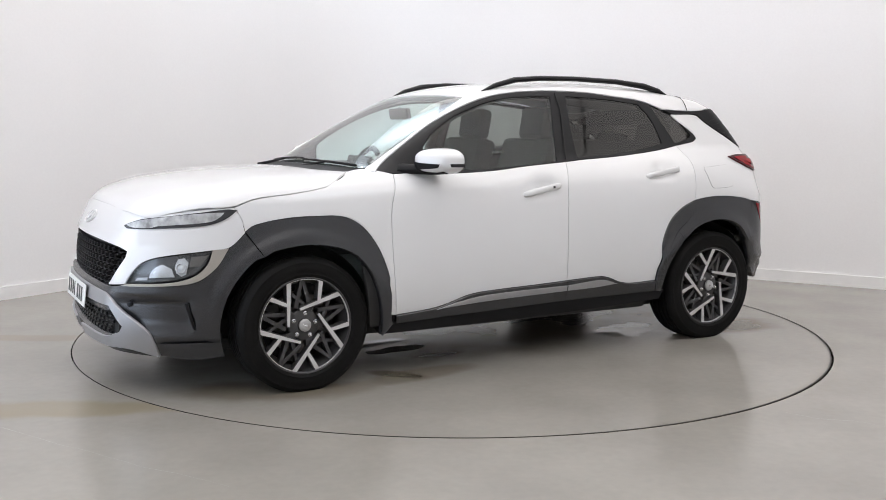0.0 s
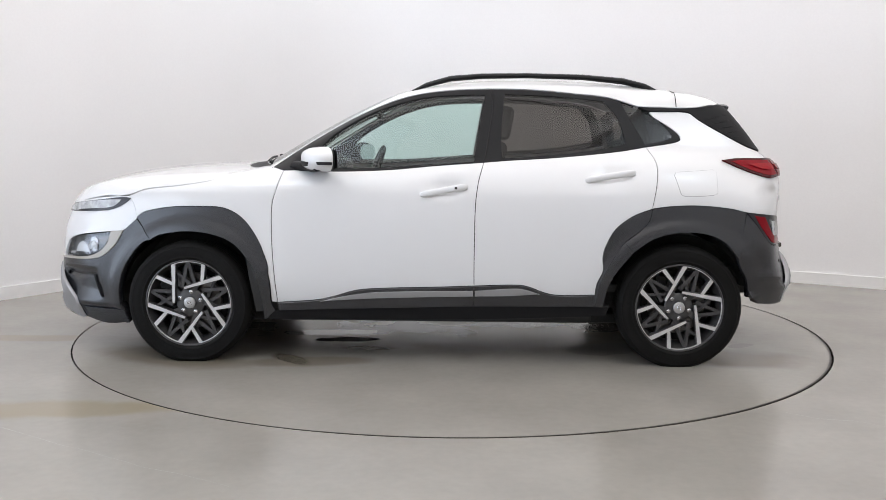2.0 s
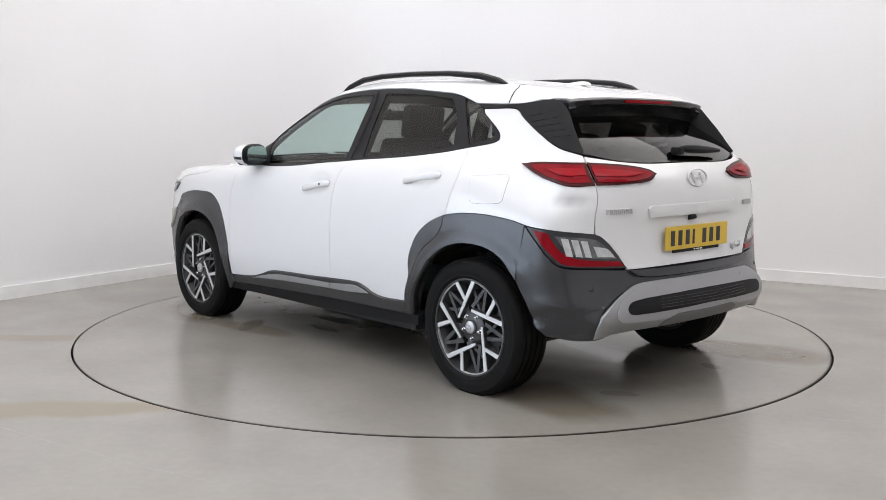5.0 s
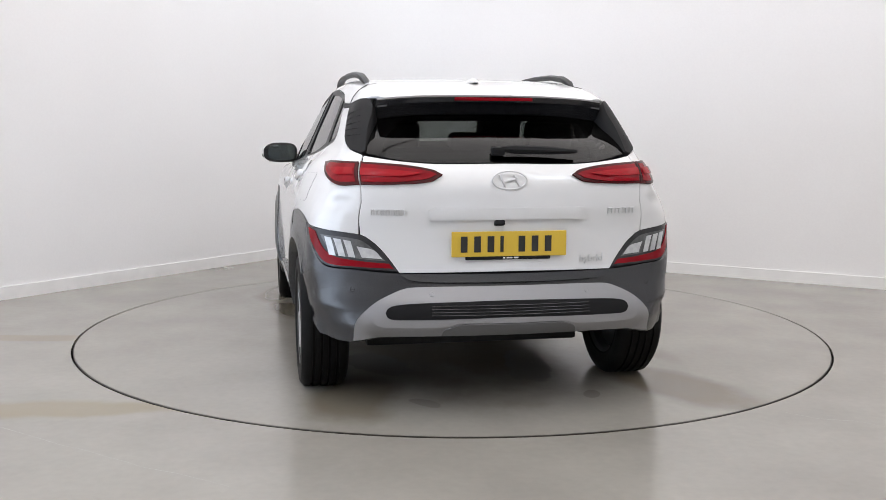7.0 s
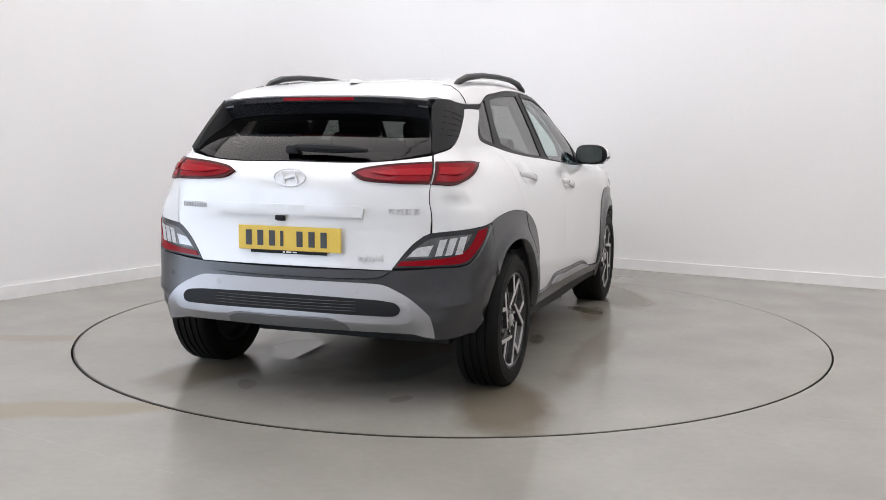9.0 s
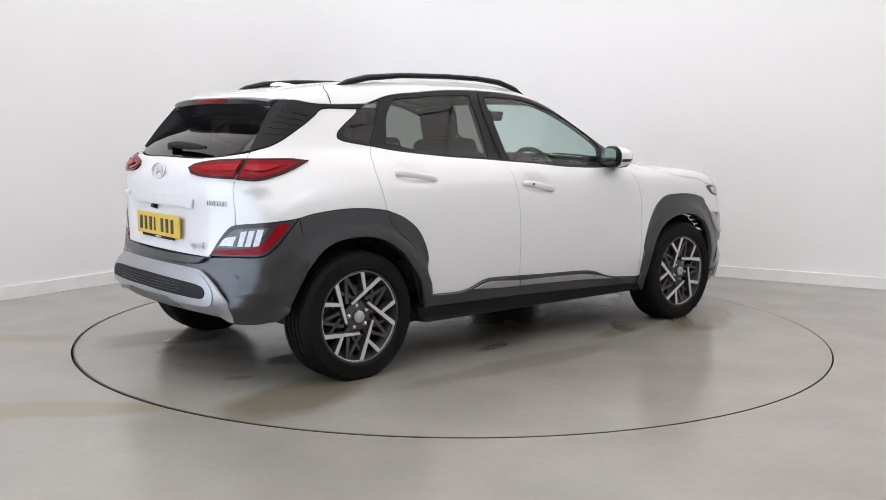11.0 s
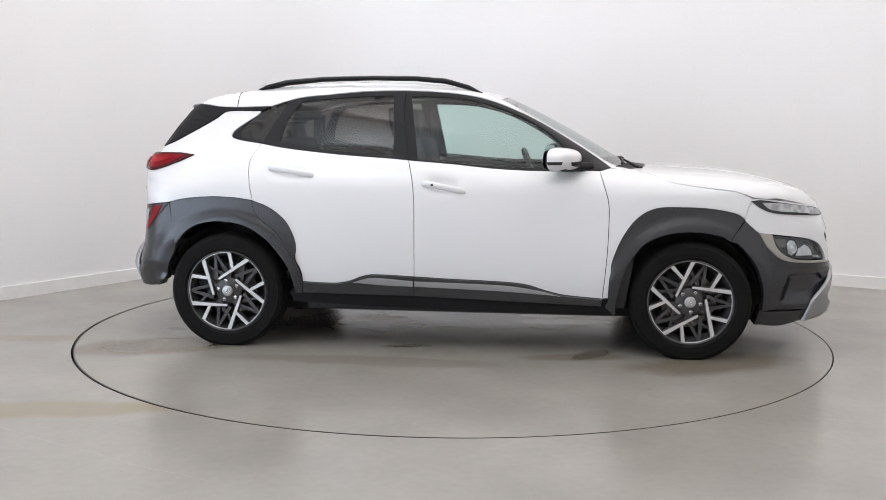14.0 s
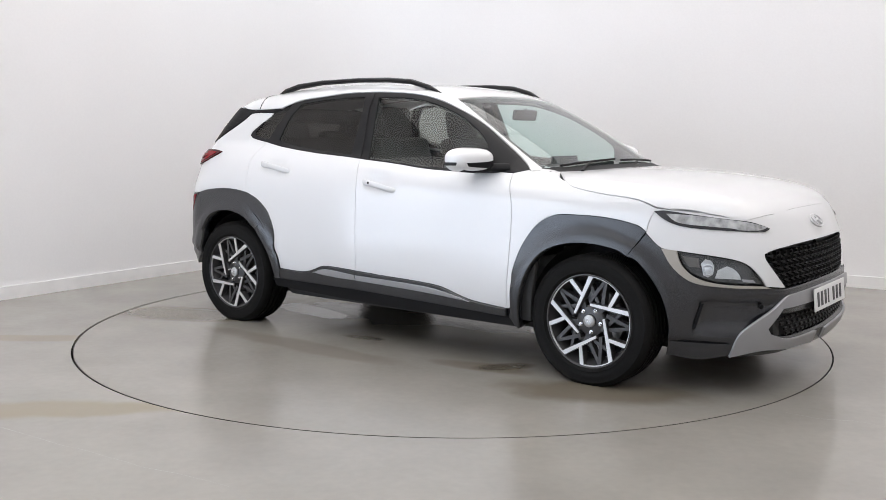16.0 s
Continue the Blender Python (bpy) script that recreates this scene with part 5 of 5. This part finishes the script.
        panel("reflector_bowl", [(-1.765, 0.786), (-1.930, 0.768), (-1.985, 0.733), (-2.046, 0.676), (-1.940, 0.684), (-1.852, 0.699), (-1.803, 0.733)], HOUSING, c, lift=0.004, thick=0.003, gap=0.0, label="grey reflector behind the cells", **kw)
        for k in range(3):
            s = -1.788 - 0.040 * k
            panel("lamp_cell", [(s, 0.778 - 0.006 * k), (s - 0.031, 0.774 - 0.006 * k), (s - 0.053, 0.694 - 0.003 * k), (s - 0.024, 0.697 - 0.003 * k)], CELL, c, lift=0.006, thick=0.004, gap=0.001, dome=0.003, label="clear lamp cell", **kw)
        panel("lamp_cell", [(-1.922, 0.740), (-1.995, 0.725), (-2.035, 0.683), (-1.945, 0.688)], CELL, c, lift=0.006, thick=0.004, dome=0.003, label="clear lamp cell", **kw)
    bumper = panel("rear_bumper", both([(-2.7, 0.619), (-2.109, 0.624), (-1.925, 0.636), (-1.795, 0.648), (-1.737, 0.692), (-1.682, 0.760), (-1.633, 0.818), (-1.597, 0.581), (-1.644, 0.476), (-1.680, 0.395), (-1.735, 0.338),
                                        (-1.85, 0.322), (-2.0, 0.328), (-2.7, 0.356)]), CLAD, car, lift=0.006, thick=0.05, step=0.025, gap=0.0012, carve=rear_form, label="dark grey plastic rear bumper")
    panel("bumper_shelf", both([(-2.7, 0.618), (-2.2, 0.621), (-2.1, 0.621), (-2.16, 0.590), (-2.30, 0.580), (-2.7, 0.578)]), CLAD, bumper, lift=0.026, thick=0.015, label="raised bumper ledge")
    skid = panel("skid_plate", both([(-2.7, 0.568), (-2.297, 0.567), (-2.20, 0.565), (-2.158, 0.562), (-2.118, 0.550), (-2.046, 0.510), (-1.994, 0.462), (-1.968, 0.430), (-1.945, 0.375), (-1.935, 0.331), (-2.134, 0.338), (-2.7, 0.340)]), SILVER, bumper, lift=0.016, thick=0.02, step=0.025, carve=tuck,
                 label="satin silver rear skid plate")
    panel("skid_face", both([(-2.7, 0.556), (-2.20, 0.553), (-2.150, 0.546), (-2.09, 0.520), (-2.045, 0.480), (-2.033, 0.450), (-2.036, 0.420), (-2.052, 0.405), (-2.09, 0.398), (-2.35, 0.400), (-2.41, 0.413), (-2.7, 0.412)]), SILVER, skid, lift=0.022, thick=0.012)
    ins = panel("insert", both([(-2.7, 0.505), (-2.467, 0.503), (-2.20, 0.497), (-2.135, 0.492), (-2.103, 0.486), (-2.086, 0.474), (-2.080, 0.459), (-2.088, 0.442), (-2.108, 0.431), (-2.15, 0.429), (-2.469, 0.432), (-2.7, 0.435)]), BLACK, skid, lift=0.025, thick=0.008,
                label="black ribbed insert")
    for k in range(4):
        bm = bmesh.new()
        z = 0.488 - 0.012 * k
        pts = []
        for i in range(15):
            s = -2.28 - (0.84) * i / 14
            pts.append(on_skin(s, z - 0.004, 0.0255))
        tube(bm, pts, 0.0016, 6)
        part("rib", bm, CLAD, ins)
    panel("lower_lip", both([(-2.7, 0.409), (-2.43, 0.410), (-2.405, 0.405), (-2.36, 0.392), (-2.335, 0.372), (-2.325, 0.343), (-2.7, 0.344)]), material("grey_diffuser", (0.16, 0.16, 0.165), 0.45, metal=0.3, grain=0.05, scale=800), skid, lift=0.021, thick=0.01, step=0.025, carve=tuck, label="grey lower lip")
    for yy, z in ((0.348, 0.532), (-0.348, 0.532), (0.685, 0.555), (-0.685, 0.555)):
        p, ok = march([(-3.0, yy, z)], [(1, 0, 0)], 3)
        q = Vector(p[0]) + Vector(skin_normals(p)[0]) * (0.023 if abs(yy) < 0.5 else -0.0075)
        bm = bmesh.new()
        lathe(bm, [(0.0115, -0.006), (0.0115, 0.0), (0.0095, 0.001), (0.0085, -0.001), (0.001, -0.0005)], 18)
        bmesh.ops.transform(bm, matrix=Matrix.Translation(q) @ Vector(skin_normals(p)[0]).to_track_quat("Y", "Z").to_matrix().to_4x4(), verts=bm.verts)
        part("parking_sensor", bm, SILVER if abs(yy) < 0.5 else CLAD, bumper)
    # grip bar, camera, plates and badges
    panel("grip_bar", both([(-2.7, 0.909), (-2.26, 0.909), (-2.235, 0.895), (-2.245, 0.852), (-2.7, 0.855)]), PAINT, gate, lift=0.012, thick=0.014, dome=0.004, label="white grip bar above the number plate")
    bm = bmesh.new()
    box(bm, (0.03, 0.045, 0.022), pose(-1.952, 0.045, 0.842, 0, 20, 0), 0.006)
    part("reversing_camera", bm, BLACK, gate)
    p = plate(car, pose(-1.957, 0.0, 0.750, 0, 0, -90), YELLOW, "yellow rear number plate with dark bars")
    bm = bmesh.new()
    box(bm, (0.385, 0.008, 0.016), pose(-0.005, 0.001, -0.061), 0.002, 1)
    strip = part("dealer_strip", bm, BLACK, p, "black strip under the plate")
    bm = bmesh.new()
    for x, w in ((-0.02, 0.010), (0.005, 0.026), (0.035, 0.020)):
        box(bm, (w, 0.002, 0.006), pose(x - 0.005, -0.004, -0.061))
    part("bar", bm, WHITE_PLATE, strip, smooth=False)
    emblem(gate, on_skin(-2.7, 1.025, 0.004), Vector((-1, 0, 0.12)), 0.155)
    for y0, n, gap, h in ((0.53, 7, 0.0215, 0.026), (-0.535, 4, 0.037, 0.026)):
        for i in range(n):
            yy = y0 - (i - (n - 1) / 2) * gap
            q, ok = march([(-3.0, yy, 0.888)], [(1, 0, 0)], 3)
            bm = bmesh.new()
            nn = Vector(skin_normals(q)[0])
            m = Matrix.Translation(Vector(q[0]) + nn * 0.003) @ nn.to_track_quat("Y", "Z").to_matrix().to_4x4()
            w = gap * 0.72
            box(bm, (w, 0.005, h * 0.22), pose(0, 0, h * 0.38), 0.001, 1)
            box(bm, (w * 0.25, 0.005, h), pose(-w * 0.36, 0, 0), 0.001, 1)
            box(bm, (w * 0.25, 0.005, h), pose(w * 0.36, 0, 0), 0.001, 1)
            bmesh.ops.transform(bm, matrix=m, verts=bm.verts)
            part("badge_bar", bm, BADGE, gate)
    font = bpy.data.curves.new("badge", "FONT")
    font.body, font.size, font.extrude, font.align_x = "hybrid", 0.046, 0.002, "CENTER"
    ob = new("badge", font)
    font.materials.append(BADGE)
    ob.parent = gate
    q, ok = march([(-3.0, -0.387, 0.662)], [(1, 0, 0)], 3)
    nn = Vector(skin_normals(q)[0])
    z = Vector((nn.x, nn.y, 0)).normalized()
    x = Vector((0, 0, 1)).cross(z).normalized()
    rot = Matrix((x, Vector((0, 0, 1)), z)).transposed().to_4x4()
    ob.matrix_basis = Matrix.Translation(Vector(q[0]) + nn * 0.006) @ rot
    tagged(ob, "chrome badge with the word hybrid")
    # rear wiper
    bm = bmesh.new()
    pts = []
    for i in range(7):
        yy = 0.02 - 0.36 * i / 6
        q, ok = march([(-3.0, yy, 1.150 - 0.012 * i / 6)], [(1, 0, 0)], 3)
        pts.append(Vector(q[0]) + Vector((-0.026, 0, 0.012)))
    tube(bm, pts, [0.010, 0.016, 0.017, 0.016, 0.014, 0.011, 0.007], 8, 1.2)
    w = part("rear_wiper", bm, BLACK, gate, "black rear wiper")
    bm = bmesh.new()
    box(bm, (0.045, 0.06, 0.04), Matrix.Translation(pts[0] + Vector((0.01, 0.01, -0.012))), 0.012)
    part("wiper_pivot", bm, BLACK, w)
    return gate


def build_inside(car):
    """Dark lining behind the panels, seats, dashboard, wheel and inner mirror."""
    for right in (False, True):
        panel("door_lining", [(0.95, 0.26), (1.0, 0.60), (0.85, 0.80), (0.80, 1.005), (0.5, 1.005), (0.0, 1.035), (-0.36, 1.06), (-1.1, 1.135), (-1.2, 0.90), (-1.0, 0.62), (-0.86, 0.26)], TRIM, car, lift=-0.030, thick=0.03, step=0.08, right=right, label="dark inner door lining")
        panel("body_lining", [(0.82, 0.80), (0.9, 1.02), (1.18, 0.95), (1.58, 0.86), (1.55, 0.78), (1.3, 0.80)], BLACK, car, lift=-0.02, thick=0.01, step=0.08, right=right, label="black inner body")
        panel("body_lining", [(-1.1, 0.84), (-1.1, 1.15), (-1.3, 1.17), (-1.36, 1.33), (-1.6, 1.21), (-1.9, 1.10), (-2.0, 0.95), (-2.0, 0.62), (-1.7, 0.64), (-1.6, 0.80)], BLACK, car, lift=-0.02, thick=0.01, step=0.08, right=right, label="black inner body")
        y = -1 if right else 1
        for s0, z0, s1, z1, r in ((-0.31, 1.43, -0.30, 1.05, 0.028), (-1.10, 1.36, -1.14, 1.12, 0.04)):
            bm = bmesh.new()
            a = [on_skin(s0, z0, -0.03 - r), on_skin(s1, z1, -0.03 - r)]
            tube(bm, [(q.x, q.y * y, q.z) for q in a], r, 8)
            part("pillar_trim", bm, TRIM, car, "dark pillar trim")
    panel("gate_lining", both([(-2.7, 0.60), (-2.0, 0.60), (-1.86, 0.8), (-1.86, 1.10), (-2.2, 1.085), (-2.7, 1.085)]), BLACK, car, lift=-0.02, thick=0.01, step=0.1, label="black inner tailgate")
    panel("bonnet_lining", both_top([(2.0, 0), (1.95, 0.5), (1.6, 0.75), (1.1, 0.72), (1.02, 0.4), (1.05, 0)]), BLACK, car, "top", lift=-0.03, thick=0.01, step=0.1, label="black under the bonnet")
    panel("front_lining", both([(1.62, 0.86), (2.05, 0.80), (2.7, 0.85), (2.7, 0.20), (2.0, 0.20), (1.75, 0.25), (1.70, 0.5), (1.60, 0.66)]), UNDER, car, lift=-0.05, thick=0.01, step=0.1, label="black behind the front panels")
    bm = bmesh.new()
    box(bm, (2.6, 1.5, 0.04), pose(-0.35, 0, 0.40))
    part("cabin_floor", bm, TRIM, car, "dark carpet")
    bm = bmesh.new()
    box(bm, (0.50, 1.36, 0.34), pose(0.84, 0, 0.83, 0, 6, 0), 0.07, 3)
    box(bm, (0.16, 0.30, 0.14), pose(0.66, -0.36, 0.98, 0, 8, 0), 0.03)
    box(bm, (0.03, 0.28, 0.15), pose(0.64, 0.02, 1.02, 0, -12, 0), 0.008)
    box(bm, (0.7, 0.22, 0.24), pose(0.25, 0, 0.62), 0.03)
    part("dashboard", bm, TRIM, car, "dark dashboard")
    bm = bmesh.new()
    n, k = 36, 8
    rings = []
    for i in range(n):
        a = 2 * math.pi * i / n
        c = Vector((0, 0.185 * math.cos(a), 0.185 * math.sin(a)))
        o = Vector((0, math.cos(a), math.sin(a)))
        rings.append([bm.verts.new(c + o * 0.016 * math.cos(2 * math.pi * j / k) + Vector((0.016 * math.sin(2 * math.pi * j / k), 0, 0))) for j in range(k)])
    for i in range(n):
        for j in range(k):
            bm.faces.new((rings[i][j], rings[i][(j + 1) % k], rings[(i + 1) % n][(j + 1) % k], rings[(i + 1) % n][j]))
    box(bm, (0.03, 0.34, 0.035), None, 0.01)
    box(bm, (0.05, 0.12, 0.11), None, 0.02)
    box(bm, (0.03, 0.035, 0.17), pose(0, 0, -0.09), 0.01)
    bmesh.ops.transform(bm, matrix=pose(0.44, -0.36, 0.955, 0, -22, 0), verts=bm.verts)
    part("steering_wheel", bm, TRIM, car, "black steering wheel")
    bm = bmesh.new()
    box(bm, (0.03, 0.24, 0.065), pose(0.36, 0, 1.335, 0, 12, 0), 0.014)
    tube(bm, [(0.37, 0, 1.35), (0.36, 0, 1.372)], 0.012, 8)
    part("inner_mirror", bm, BLACK, car, "black inner mirror")
    for yy in (0.36, -0.36):
        bm = bmesh.new()
        box(bm, (0.52, 0.50, 0.16), pose(0.10, yy, 0.62, 0, -6, 0), 0.05, 3)
        seat = part("front_seat", bm, FABRIC, car, "dark fabric front seat")
        bm = bmesh.new()
        box(bm, (0.13, 0.48, 0.60), pose(-0.26, yy, 0.90, 0, -16, 0), 0.05, 3)
        part("backrest", bm, FABRIC, seat)
        bm = bmesh.new()
        box(bm, (0.10, 0.26, 0.19), pose(-0.375, yy, 1.285, 0, -10, 0), 0.04, 3)
        for s in (0.06, -0.06):
            tube(bm, [(-0.36, yy + s, 1.24), (-0.34, yy + s, 1.14)], 0.006, 6)
        part("headrest", bm, FABRIC, seat)
    bm = bmesh.new()
    box(bm, (0.50, 1.30, 0.16), pose(-0.80, 0, 0.62), 0.05, 3)
    bench = part("rear_seat", bm, FABRIC, car, "dark fabric rear seat")
    bm = bmesh.new()
    box(bm, (0.14, 1.26, 0.58), pose(-1.12, 0, 0.90, 0, -18, 0), 0.05, 3)
    part("backrest", bm, FABRIC, bench)
    for yy in (0.40, 0.0, -0.40):
        bm = bmesh.new()
        box(bm, (0.09, 0.25, 0.15 if yy else 0.10), pose(-1.225, yy, 1.215 if yy else 1.18, 0, -14, 0), 0.035, 3)
        part("headrest", bm, FABRIC, bench)


def build_car():
    car = new("car")
    tagged(car, "white compact crossover with dark grey arches and roof rails", "car")
    build_wheels(car)
    build_top(car)
    build_nose(car)
    build_tail(car)
    build_sides(car)
    build_inside(car)
    return car


build_room()
place_ceiling_lights()
place_softboxes()
turntable = build_turntable()
hatchback = build_car()


def motions():
    """The turntable turns evenly and carries the car."""
    rows_table, rows_car = [], []
    for k in range(33):
        t = 0.5 * k
        a = 209.80 - 15.391 * math.floor(25 * t + 1e-6) / 25
        rows_table.append((t, pose(0, 0, 0, 0, 0, a)))
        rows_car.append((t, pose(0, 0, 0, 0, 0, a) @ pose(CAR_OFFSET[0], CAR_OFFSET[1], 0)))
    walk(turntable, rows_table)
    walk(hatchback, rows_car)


motions()
